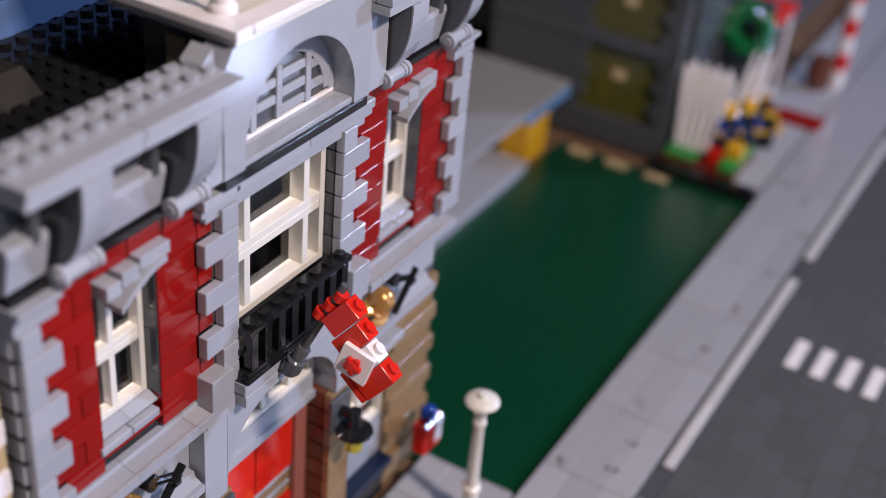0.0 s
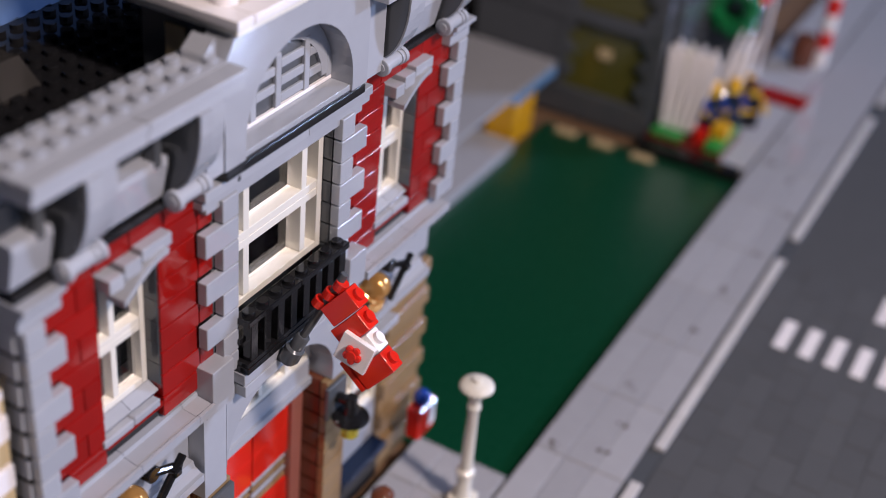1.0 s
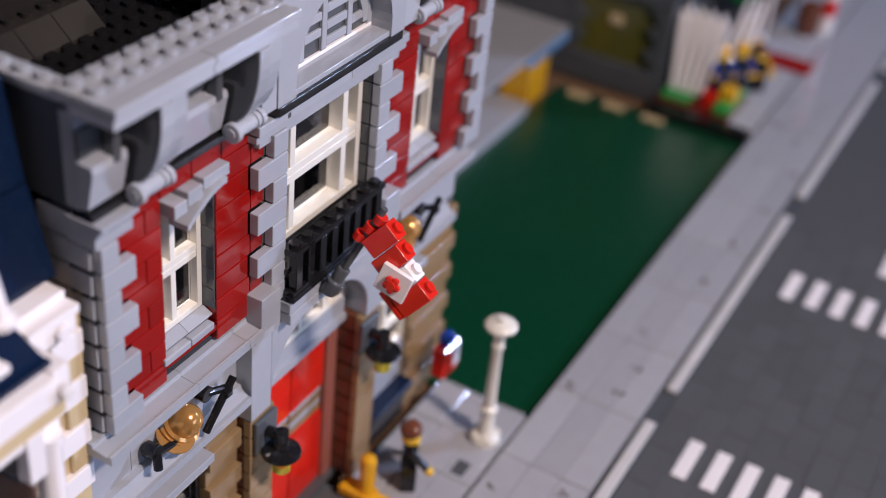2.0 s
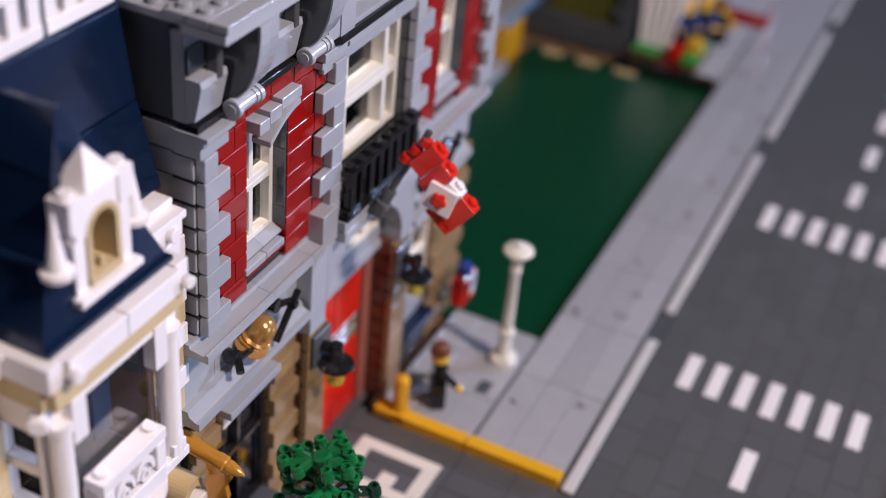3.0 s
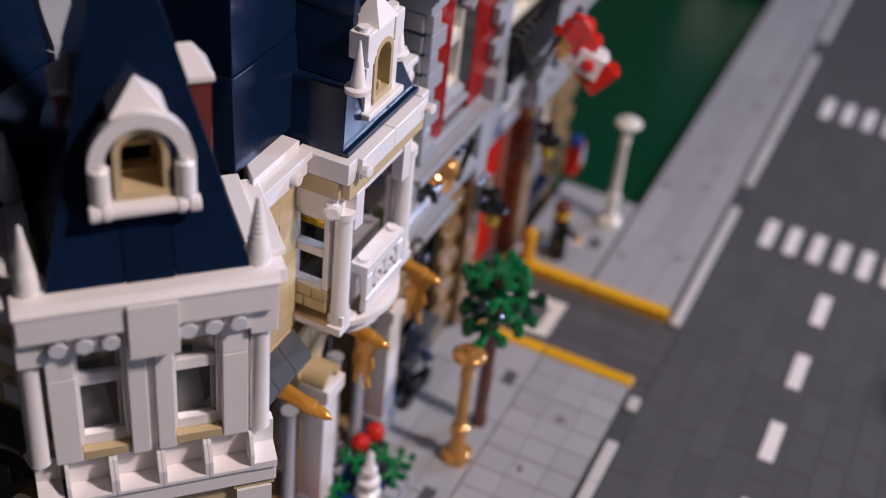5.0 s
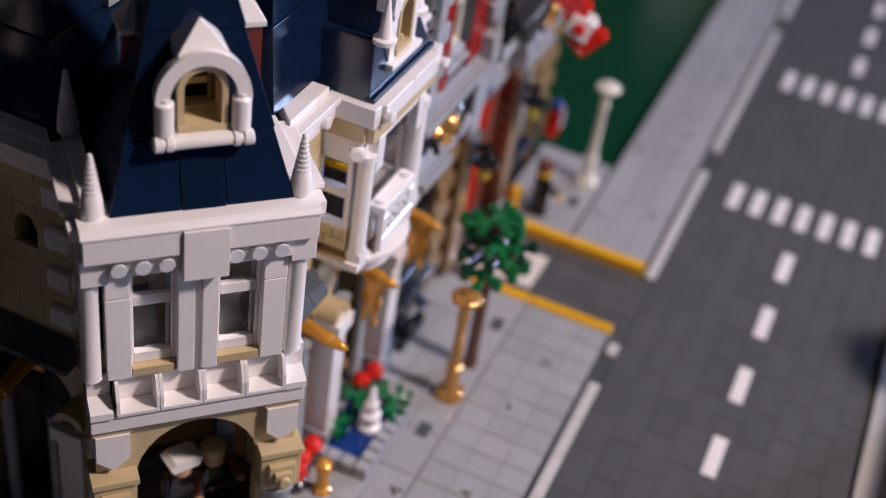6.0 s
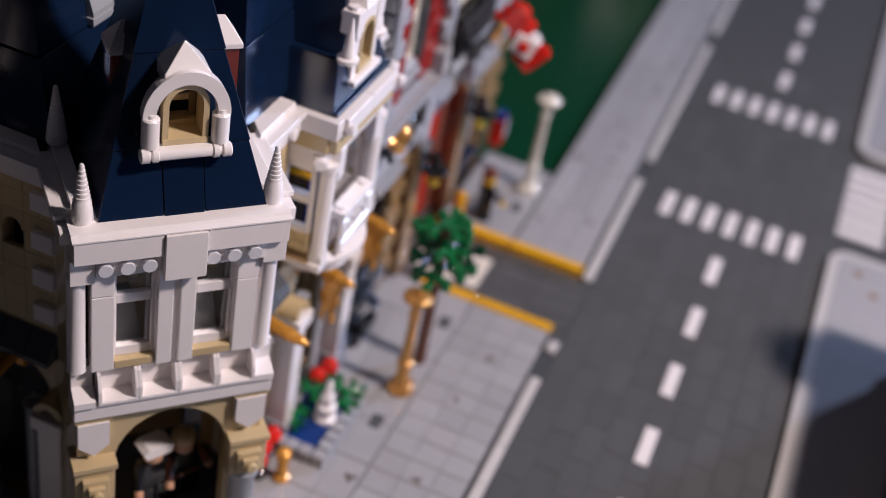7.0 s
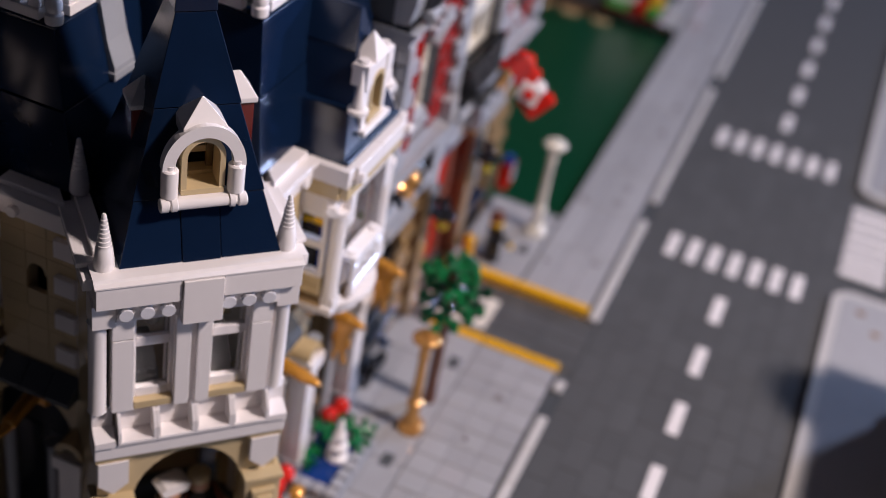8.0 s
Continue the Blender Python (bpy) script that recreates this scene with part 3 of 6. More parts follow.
# hose tower behind the gable with its pale slab
part("hose_tower", box(-10.8, -7.6, fy(-4.2), fy(4.1), 32.0, 36.2, bevel=0.05), DARK_GREY, station)
part("tower_opening", box(-9.5, -8.5, fy(-4.34), fy(-4.18), 32.9, 35.7, bevel=0.03), TAN, station)
slab_top = part("tower_slab", box(-12.2, -5.7, fy(-4.6), fy(4.9), 36.2, 36.55, bevel=0.05), CREAM, station, "pale slab on the hose tower")
part("slab_border", box(-12.4, -5.55, fy(-4.75), fy(-3.7), 36.55, 36.95, bevel=0.05), WHITE, slab_top)
part("slab_border", box(-6.6, -5.5, fy(-3.7), fy(5.0), 36.55, 36.95, bevel=0.05), WHITE, slab_top)
for v in (-3.4, 3.6):
    part("column", lathe((-7.3, fy(v), 36.9), [(0.6, 0), (0.6, 0.3), (0.45, 0.45), (0.42, 4.0), (0.6, 4.2), (0.6, 4.6)]), WHITE, slab_top)
part("tower_roof", box(-12, -5.6, fy(-4.6), fy(4.9), 41.5, 42.2, bevel=0.1), WHITE, slab_top)

# flat roof of black studded plates, a roof light and the rear parapet
flat = part("flat_roof", box(-19, -7.6, fy(-15.2), fy(15.2), 32.2, 32.6, bevel=0), BLACK, station, "black studded flat roof")
sb = bmesh.new()
for i in range(11):
    for j in range(30):
        if abs(-14.7 + j) > 4.3 or i < 7:
            add_stud(sb, -18.4 + i, fy(-14.7 + j), 32.6, 10)
part("roof_studs", sb, BLACK, flat, kind="stuff")
SOOT = plastic("dark_brown_grey_plastic", (0.03, 0.028, 0.026), 0.3, 0.1)
light_box = part("roof_light", box(-17.4, -14.6, fy(-13.6), fy(-7.2), 32.6, 33.7, bevel=0.06), SOOT, station, "dark grey raised roof light")
for j in range(3):
    part("slope", prism([(-14.6, 32.62), (-13.5, 32.62), (-13.5, 32.8), (-14.6, 33.75)], fy(-13.5 + 2.1 * j), fy(-11.45 + 2.1 * j), "y"), SOOT, light_box)
sb = bmesh.new()
for j in range(6):
    add_stud(sb, -15.2, fy(-13.0 + j), 33.7)
part("studs", sb, SOOT, light_box)
part("parapet", box(-20.2, -19, fy(-15.2), fy(15.2), 32.2, 34.3, bevel=0.05), plastic("sand_blue_plastic", (0.11, 0.18, 0.33), 0.3), station, "sand blue rear parapet")

# ledge between the storeys, broken by the projecting middle
LEDGE = [(-7.2, 18.75), (-5.6, 18.75), (-5.6, 19.2), (-5.75, 19.22), (-5.85, 19.12), (-6.6, 19.2), (-6.65, 19.4), (-7.2, 19.4)]
for s in (-1, 1):
    far_end = 15.05 if s > 0 else 16.9
    for c, d in ((far_end, 11.2), (11.18, 7.4), (7.38, 6.33)):
        a, b = sorted((s * c, s * d))
        part("ledge", prism(LEDGE, fy(a), fy(b), "y"), LIGHT_GREY, station)
    # storey panel below the ledge with its lower moulding
    a, b = sorted((s * (15.95 if s > 0 else 16.6), s * 6.27))
    for i in range(4):
        c, d = a + (b - a) * i / 4, a + (b - a) * (i + 1) / 4
        st("panel_tile", -8.2, -7.25, c + 0.008, d - 0.008, 15.0, 18.72, LIGHT_GREY, 0.03)
    a2, b2 = sorted((s * (14.5 if s > 0 else 16.9), s * 6.47))
    part("moulding", prism([(-7.6, 14.3), (-6.2, 14.3), (-6.2, 14.75), (-6.4, 14.75), (-6.75, 14.95), (-6.85, 15.25), (-7.6, 15.25)], fy(a2), fy(b2), "y"), LIGHT_GREY, station)
    a, b = sorted((s * 16.2, s * 6.27))
    st("tan_course", -8.2, -6.95, a, b, 13.35, 14.28, DARK_TAN, 0.05)
    # shop window between piers
    inner, outer = (8.95, 14.0) if s < 0 else (6.35, 11.45)
    for c, d in ((16.2, outer), (8.9, 6.27)) if s < 0 else ((16.2, outer),):
        for k in range(11):
            st("pier_brick", -8.2, -7.2 + 0.3 * (k % 2), s * c, s * d, 0.2 + 1.2 * k + 0.025, 0.2 + 1.2 * (k + 1) - 0.025, DARK_TAN, 0.06)
    st("lintel", -8.2, -6.3, s * outer, s * (inner + 0.3), 12.6, 13.1, LIGHT_GREY, 0.05)
    st("lintel", -8.1, -6.85, s * (outer - 0.1), s * (inner + 0.15), 11.7, 12.55, CREAM, 0.05)
    c, d = sorted((s * (outer - 0.03), s * (inner + 0.03)))
    sash(station, -7.5, fy(c), fy(d), 3.4 if s < 0 else 6.4, 11.6, [fy((c + d) / 2)], [8.4], 0.3, BLACK if s < 0 else CREAM)
    if s > 0:
        st("window_panel", -8.1, -7.45, c, d, 3.35, 6.38, LIGHT_GREY, 0.05)
    st("window_sill", -8.1, -6.4, c, d, 2.8, 3.3, NAVY if s > 0 else DARK_GREY, 0.06)
    st("window_apron", -8.1, -7.0, c, d, 0.1, 2.75, BLACK, 0.04)

# projecting middle with the door arch
part("arch_pier", box(-8.3, -6.35, fy(-6.25), fy(-4.6), 12.8, 18.0, bevel=0.03), LIGHT_GREY, station)
part("arch_pier", box(-8.3, -6.35, fy(4.6), fy(6.25), 12.8, 18.0, bevel=0.03), LIGHT_GREY, station)
line = [(fy(-4.6), 13.6)] + arc(fy(0), 13.6, 4.6, 3.6, math.pi, 0, 24)[1:] + [(fy(4.6), 18.0), (fy(-4.6), 18.0)]
door_arch = prism(line, -8.3, -6.35)
part("door_arch", door_arch, LIGHT_GREY, station)
for s in (-1, 1):
    st("arch_block", -7.2, -6.1, s * 6.3, s * 4.25, 17.9, 18.73, LIGHT_GREY, 0.06)
    st("arch_block", -7.2, -5.75, s * 6.3, s * 4.75, 18.75, 20.8, LIGHT_GREY, 0.06)
    st("arch_block", -7.2, -6.3, s * 4.73, s * 4.2, 18.75, 19.38, LIGHT_GREY, 0.05)
    st("arch_block", -7.0, -5.55, s * 4.2, s * 0.02, 18.05, 18.7, LIGHT_GREY, 0.05)
    st("arch_block", -7.0, -5.6, s * 4.2, s * 0.02, 18.72, 19.36, LIGHT_GREY, 0.05)
    # piers beside the door: tan outside, brown reveals
    for k in range(10):
        z0 = 0.3 + 1.25 * k
        st("pier_brick", -6.88, -6.4, s * 6.25, s * 4.22, z0 + 0.025, z0 + 1.225, DARK_TAN, 0.06)
        st("reveal_brick", -9.3, -6.9, s * 6.2, s * 4.25, z0 + 0.03, z0 + 1.22, BROWN, 0.07)
# fanlight and transom
fan = part("fanlight", box(-8.2, -7.7, fy(-4.2), fy(4.2), 13.9, 14.2, bevel=0.04), CREAM, station, "white arched fanlight")
for v, h in ((-2.3, 2.6), (0.0, 2.8), (2.3, 2.6)):
    part("bar", box(-8.1, -7.75, fy(v - 0.17), fy(v + 0.17), 14.2, 14.2 + h, bevel=0.03), CREAM, fan)
part("fan_ring", ring(arc(fy(0), 13.9, 4.0, 2.95, n=20), arc(fy(0), 13.9, 4.5, 3.4, n=20), -8.2, -7.75), CREAM, fan)
pane = part("pane", box(-8.05, -8.0, fy(-3.9), fy(3.9), 14.2, 16.6, bevel=0), CLEAR, fan)
pane.visible_shadow = False
part("transom", prism([(-9.0, 12.35), (-7.45, 12.35), (-7.45, 12.8), (-7.65, 12.8), (-7.65, 13.88), (-9.0, 13.88)], fy(-4.22), fy(4.22), "y"), LIGHT_GREY, station)
# red double doors with a window band
for s in (-1, 1):
    a, b = sorted((s * 3.2, s * 0.06))
    leaf = part("door_leaf", box(-8.8, -8.2, fy(a), fy(b), 0.35, 5.85, bevel=0.05), BRIGHT_RED, station, "bright red garage door leaf with a window band")
    part("upper_panel", box(-8.8, -8.2, fy(a), fy(b), 7.8, 12.3, bevel=0.05), BRIGHT_RED, leaf)
    part("window_band", box(-8.7, -8.45, fy(a), fy(b), 5.85, 7.8, bevel=0.02), BROWN, leaf)
    for k in range(4):
        part("band_bar", box(-8.47, -8.3, fy(a) + 0.03, fy(b) - 0.03, 5.95 + 0.47 * k, 6.2 + 0.47 * k, bevel=0.04), LIGHT_GREY if k % 2 else DARK_TAN, leaf)
    for z in (2.4, 4.3, 9.6):
        part("plank_line", box(-8.24, -8.18, fy(a) + 0.05, fy(b) - 0.05, z, z + 0.14, bevel=0.0), BRIGHT_RED, leaf)
part("door_post", box(-9.2, -7.95, fy(3.22), fy(4.23), 0.3, 12.3, bevel=0.05), plastic("dusty_rose_plastic", (0.36, 0.13, 0.10), 0.25), station)
part("door_post", box(-9.2, -7.95, fy(-4.23), fy(-3.22), 0.3, 12.3, bevel=0.05), CREAM, station)

# helmet, axe and tap emblem on each storey panel
for s in (-1, 1):
    m = fy(8.7) if s > 0 else fy(-11.2)
    emblem = part("emblem", box(-7.25, -7.05, m - 1.0, m + 1.0, 15.6, 17.4, bevel=0.05), DARK_GREY, station, "gold helmet and black axe emblem")
    tilt = (0.6, 0.12, 0.8)
    hb = bmesh.new()
    add_lathe(hb, (-6.75, m, 16.2), [(0.86, 0), (0.95, 0.04), (0.95, 0.12), (0.8, 0.22), (0.8, 0.5), (0.74, 0.8), (0.58, 1.08), (0.32, 1.26), (0.02, 1.32)], tilt, 24)
    add_lathe(hb, (-6.62, m - 0.5, 16.02), [(0.88, 0), (0.95, 0.04), (0.93, 0.08), (0.6, 0.1), (0.05, 0.11)], (0.55, -0.1, 0.85), 24)
    add_lathe(hb, (-6.86, m, 16.1), [(0.98, 0), (1.1, 0.05), (1.08, 0.12), (0.7, 0.16)], tilt, 24)
    part("helmet", hb, GOLD, emblem)
    ab = bmesh.new()
    add_rod(ab, (-6.15, m + 1.05, 15.2), 0.2, 2.95, (0.0, 2.15, 2.0), 12)
    part("axe_handle", ab, BLACK, emblem)
    ab = bmesh.new()
    add_rod(ab, (-6.5, m + 1.5, 17.15), 0.2, 1.75, (0.25, 1.6, -0.55), 10)
    add_box(ab, -6.35, -5.85, m + 2.35, m + 2.85, 16.45, 16.85, bevel=0.08)
    part("axe_clip", ab, BLACK, emblem)
    ab = bmesh.new()
    add_rod(ab, (-7.05, m + 1.5, 17.15), 0.42, 0.75, (1, 0, 0), 14)
    part("axe_head", ab, BLACK, emblem)
    tb = bmesh.new()
    add_rod(tb, (-7.1, m - 2.0, 16.1), 0.4, 0.75, (1, 0, 0.1), 14)
    add_rod(tb, (-6.5, m - 2.3, 16.1), 0.18, 1.7, (0.05, 1, -0.15), 10)
    add_rod(tb, (-6.45, m - 2.0, 16.1), 0.22, 0.8, (0.6, -0.6, -0.4), 10)
    part("tap", tb, BLACK, emblem)

# black wall lamps with clear yellow bulbs
for s in (-1, 1):
    ly = fy(s * 5.0 - 0.2)
    wl = part("wall_lamp", box(-6.38, -6.1, ly - 0.9, ly + 0.9, 10.4, 12.6, bevel=0.05), DARK_GREY, station, "glossy black wall lamp with yellow bulb")
    b = bmesh.new()
    add_rod(b, (-6.15, ly, 11.6), 0.32, 1.1, (1, 0, 0.15), 12)
    add_rod(b, (-5.2, ly, 10.9), 0.36, 1.2, (0, 0, 1), 12)
    part("arm", b, BLACK, wl)
    part("dish", lathe((-5.2, ly, 10.55), [(1.02, 0), (1.06, 0.05), (1.02, 0.2), (0.75, 0.36), (0.45, 0.45), (0.36, 0.9)], seg=22), BLACK, wl)
    part("bulb", lathe((-5.2, ly, 9.35), [(0.42, 0), (0.5, 0.06), (0.5, 0.9), (0.44, 1.2)], seg=14), CLEAR_YELLOW, wl)

# brick flag on a slanted pole
flag = thing("flag", (-5.0, -18.4, 19.3), "red and white brick flag on a dark grey pole", "flag")
b = bmesh.new()
way = Vector((2.08, 0.9, 4.85)).normalized()
foot = Vector((-5.0, -18.4, 19.2))
add_rod(b, foot - way * 0.5, 0.2, 5.9, way, 12)
part("pole", b, DARK_GREY, flag)
b = bmesh.new()
add_lathe(b, foot - way * 0.6, [(0.4, 0), (0.5, 0.2), (0.5, 0.9), (0.36, 1.0), (0.36, 1.7), (0.28, 1.8)], way, 14)
add_rod(b, foot + Vector((-1.0, -0.1, -0.5)), 0.34, 1.3, (1, 0.1, 0.2), 12)
part("socket", b, DARK_GREY, flag)
# the cloth is four bricks stepping down and outwards from the pole's head
down = Vector((0.78, -0.02, -0.63)).normalized()
across = way
third = down.cross(across).normalized()
across = third.cross(down).normalized()
head = foot + way * 4.15


def flag_brick(name, d0, d1, a0, a1, material, studs):
    bm = bmesh.new()
    add_box(bm, a0, a1, -0.5, 0.5, -d1, -d0, bevel=0.05)
    m3 = Matrix((across, -third, -down)).transposed()
    for s in studs:
        add_lathe(bm, (a1 - 0.02, 0, -(d0 + s)), [(0.3, 0), (0.3, 0.22), (0.27, 0.24)], (1, 0, 0), 12, False)
    bmesh.ops.rotate(bm, verts=bm.verts, cent=(0, 0, 0), matrix=m3)
    bmesh.ops.translate(bm, verts=bm.verts, vec=head)
    return part(name, bm, material, flag)


flag_brick("brick", 0.25, 1.3, -0.8, 1.0, BRIGHT_RED, (0.52,))
flag_brick("brick", 1.34, 2.36, -1.1, 0.72, BRIGHT_RED, (0.52,))
flag_brick("white_brick", 2.4, 3.42, -1.05, 0.42, WHITE, (0.5,))
flag_brick("brick", 3.46, 4.55, -1.5, 0.37, BRIGHT_RED, (0.54,))
flag_brick("plate", 2.8, 4.5, -1.85, -1.53, BRIGHT_RED, ())
for k in range(3):
    b = bmesh.new()
    add_rod(b, head + across * (0.55 - 0.75 * k) - way * 0.2, 0.34, 0.5, way, 12)
    part("clip", b, BRIGHT_RED, flag)
# a white square plate with a small flower stands askew on the cloth's outer face
out_dir = third * (1 if third.x * 0.6 - third.y * 0.7 > 0 else -1)
b = bmesh.new()
add_box(b, -0.76, 0.76, -0.16, 0.16, -0.84, 0.84, bevel=0.04)
bmesh.ops.rotate(b, verts=b.verts, cent=(0, 0, 0), matrix=Matrix.Rotation(radians(-23), 3, "Y"))
bmesh.ops.rotate(b, verts=b.verts, cent=(0, 0, 0), matrix=Matrix((across, -third, -down)).transposed())
bud = head + down * 2.78 + across * (-0.58) + out_dir * 0.66
bmesh.ops.translate(b, verts=b.verts, vec=bud)
part("white_plate", b, WHITE, flag)
bud = bud + out_dir * 0.2
b = bmesh.new()
add_lathe(b, bud - out_dir * 0.1, [(0.3, 0), (0.33, 0.1), (0.26, 0.3), (0.24, 0.38)], out_dir, 12)
for k in range(5):
    w = across * math.cos(k * 1.257) + down * math.sin(k * 1.257)
    add_lathe(b, bud + w * 0.29, [(0.18, 0), (0.2, 0.05), (0.18, 0.18), (0.09, 0.22)], out_dir, 8)
part("flower", b, BRIGHT_RED, flag)


# ---- corner house: two mirrored wings and a tower set across the corner ----
corner = thing("corner_house", (-16, -46, 0), "white and tan corner house with dark blue roofs", "building")
S0 = -45.25


def flip(bm):
    """Mirror a wing about the tower's axis."""
    for v in bm.verts:
        x, y = v.co.x, v.co.y
        v.co.x, v.co.y = -64.0 - y, -64.0 - x
    bmesh.ops.reverse_faces(bm, faces=bm.faces)
    return bm


def across_corner(bm):
    """Turn tower coordinates (outwards, sideways) into the plan."""
    bmesh.ops.translate(bm, verts=bm.verts, vec=(0, S0, 0))
    bmesh.ops.rotate(bm, verts=bm.verts, cent=(0, 0, 0), matrix=Matrix.Rotation(radians(-45), 3, "Z"))
    return bm


def arch_wall(bm, x0, x1, y0, y1, z0, z1, ym, r, spring, rise, n=14):
    """A wall with a round-headed opening, faces outwards along x."""
    line = [(y0, z0), (y0, z1), (y1, z1), (y1, z0)] + [(ym + r, z0)] + arc(ym, spring, r, rise, n=n) + [(ym - r, z0)]
    add_prism(bm, line, x0, x1)
    return bm


def wing(mirror):
    f = flip if mirror else (lambda b: b)
    root = part("wing", f(box(-26, -8.2, -50.0, -33.6, 0.0, 0.4, bevel=0.02)), DARK_TAN, corner)

    def p(name, bm, material, label="", parent=root):
        return part(name, f(bm), material, parent, label)

    # tan storey wall in courses of bricks, with a small arched opening
    p("wall_core", box(-8.2, -7.5, -50.4, -47.95, 16.0, 26.0, bevel=0), TAN)
    p("wall_core", box(-8.2, -7.5, -46.65, -44.95, 16.0, 26.0, bevel=0), TAN)
    for k in range(8):
        z = 16.02 + 1.22 * k
        ends = [-50.4, -48.9 + 0.9 * (k % 2), -47.95, -46.65, -44.98]
        for a, b in zip(ends, ends[1:]):
            if a == -47.95 and 20.8 < z + 0.6 < 23.4:
                continue
            p("tan_brick", box(-7.52, -7.2 + 0.004 * ((k * 3) % 4), a + 0.004, b - 0.004, z, z + 1.212, bevel=0.02), TAN)
    p("opening_arch", prism([(-47.93, 22.1)] + arc(-47.3, 22.1, 0.55, 0.6, math.pi, 0, 12) + [(-46.67, 22.1), (-46.67, 23.3), (-47.93, 23.3)], -7.52, -7.21), TAN)
    # black sheet standing in for the shade behind the wall's openings
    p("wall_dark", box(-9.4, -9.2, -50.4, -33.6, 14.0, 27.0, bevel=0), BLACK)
    p("tan_wall", box(-8.2, -7.2, -36.9, -33.65, 14.0, 25.78, bevel=0.03), TAN)
    for k in range(4):
        z = 16.7 + 2.4 * k
        p("quoin", box(-7.35, -6.85, -49.9, -48.6, z, z + 1.15, bevel=0.06), WHITE)
        p("quoin", box(-7.35, -6.85, -35.4, -33.7, z + 0.3, z + 1.45, bevel=0.06), WHITE)
        p("quoin", box(-7.35, -6.95, -34.8, -33.7, z + 1.5, z + 2.65, bevel=0.06), TAN)
    p("side_wall", box(-26, -8.62, -34.2, -33.65, 0, 27.4, bevel=0.02), DARK_TAN)
    p("string", box(-8.2, -7.1, -50.4, -45.3, 15.4, 16.0, bevel=0.05), TAN)

    # cornice
    for a, b, back in ((-50.6, -45.3, 0.0), (-36.9, -34.3, 0.0)):
        for nm, x0, x1, z0, z1 in (("cornice", -8.4, -6.55 - back, 25.8, 26.75), ("cornice_tile", -8.4, -6.3 - back, 26.77, 27.15), ("cornice_rim", -8.6, -7.0 - back, 27.17, 27.48)):
            cut = 1.0 if a < -45 else 0.0
            line = [(x0, a + cut * (-5.65 - x0 - 0.05)), (x1, a + cut * (-5.65 - x1 - 0.05)), (x1, b), (x0, b)]
            bm = prism(line, z0, z1, "z")
            bmesh.ops.bevel(bm, geom=list(bm.edges), offset=0.045, segments=1, affect="EDGES")
            p(nm, bm, WHITE)

    for y in (-35.2, -46.6):
        p("cornice_stud", lathe((-6.55, y, 26.3), [(0.34, 0), (0.34, 0.3), (0.3, 0.34)], (1, 0, 0), 14), WHITE)

    # bay: corner columns, side lights, glazed front, balcony and rounded foot
    b0, b1, bx = -45.2, -37.0, -4.6
    bay = p("bay", box(-8.2, bx + 0.1, b0 + 0.1, b1 - 0.1, 16.4, 16.9, bevel=0.04), WHITE, "white bay window with balcony")
    for s, y in ((-1, b0 + 0.75), (1, b1 - 0.75)):
        p("column", lathe((bx - 0.35, y, 16.9), [(0.5, 0), (0.5, 1.0), (0.46, 1.2), (0.45, 6.5), (0.55, 6.55), (0.55, 6.95)]), WHITE, "", bay)
        p("column_foot", box(bx - 0.78, bx + 0.1, y - 0.46, y + 0.46, 16.92, 17.55, bevel=0.05), WHITE, "", bay)
        knob = bmesh.new()
        add_lathe(knob, (bx - 0.75, y - 0.55, 24.1), [(0.3, 0), (0.42, 0.1), (0.46, 0.4), (0.3, 0.5)], (0.5, -0.8, 0), 12)
        add_lathe(knob, (bx - 0.7, y - 0.5, 24.1), [(0.36, -0.5), (0.44, -0.4), (0.44, 0.35), (0.3, 0.45)], (0, 0, 1), 10)
        p("knob", knob, WHITE, "", bay)
        # side lights
        ys = b0 + 0.55 if s < 0 else b1 - 0.55
        for nm, g in (("side_frame", (-7.75, -7.35, 18.6, 23.6)), ("side_frame", (-5.75, -5.45, 18.9, 23.6)), ("side_rail", (-7.35, -5.75, 18.6, 19.1)), ("side_rail", (-7.35, -5.75, 20.9, 21.4)), ("side_rail", (-7.35, -5.75, 23.1, 23.6))):
            p(nm, box(g[0], g[1], ys - 0.3, ys + 0.3, g[2], g[3], bevel=0.04), WHITE, "", bay)
        for k in range(2):
            for q, (xa, xb) in enumerate(((-7.2, -6.3), (-6.28, -5.45)) if k else ((-7.2, -6.75), (-6.73, -5.45))):
                p("tan_brick", box(xa, xb, ys - 0.35, ys + 0.35, 17.5 + 0.7 * k, 18.18 + 0.7 * k, bevel=0.05), TAN, "", bay)
        p("slope_plate", prism([(ys - 0.55, 16.9), (ys + 0.5, 16.9), (ys + 0.5, 17.5)] if s < 0 else [(ys + 0.55, 16.9), (ys - 0.5, 16.9), (ys - 0.5, 17.5)], -7.6, -5.3), DARK_TAN, "", bay)
        p("side_beam", box(-7.3, -5.0, ys - 0.5, ys + 0.5, 23.6, 24.8, bevel=0.05), WHITE, "", bay)
        p("beam_tan", box(-7.3, -4.9, ys - 0.6, ys + 0.6, 24.8, 25.8, bevel=0.04), TAN, "", bay)
    for nm, y in (("front_post", -43.8), ("front_post", -38.8)):
        p(nm, box(bx - 0.5, bx + 0.15, y - 0.42, y + 0.42, 22.6, 24.8, bevel=0.05), WHITE, "", bay)
    p("front_beam", box(bx - 0.8, bx + 0.05, b0 + 1.2, b1 - 1.2, 24.4, 24.8, bevel=0.04), WHITE, "", bay)
    p("beam_tan", box(bx - 0.8, bx + 0.15, b0 + 0.2, b1 - 0.2, 24.82, 25.8, bevel=0.04), TAN, "", bay)
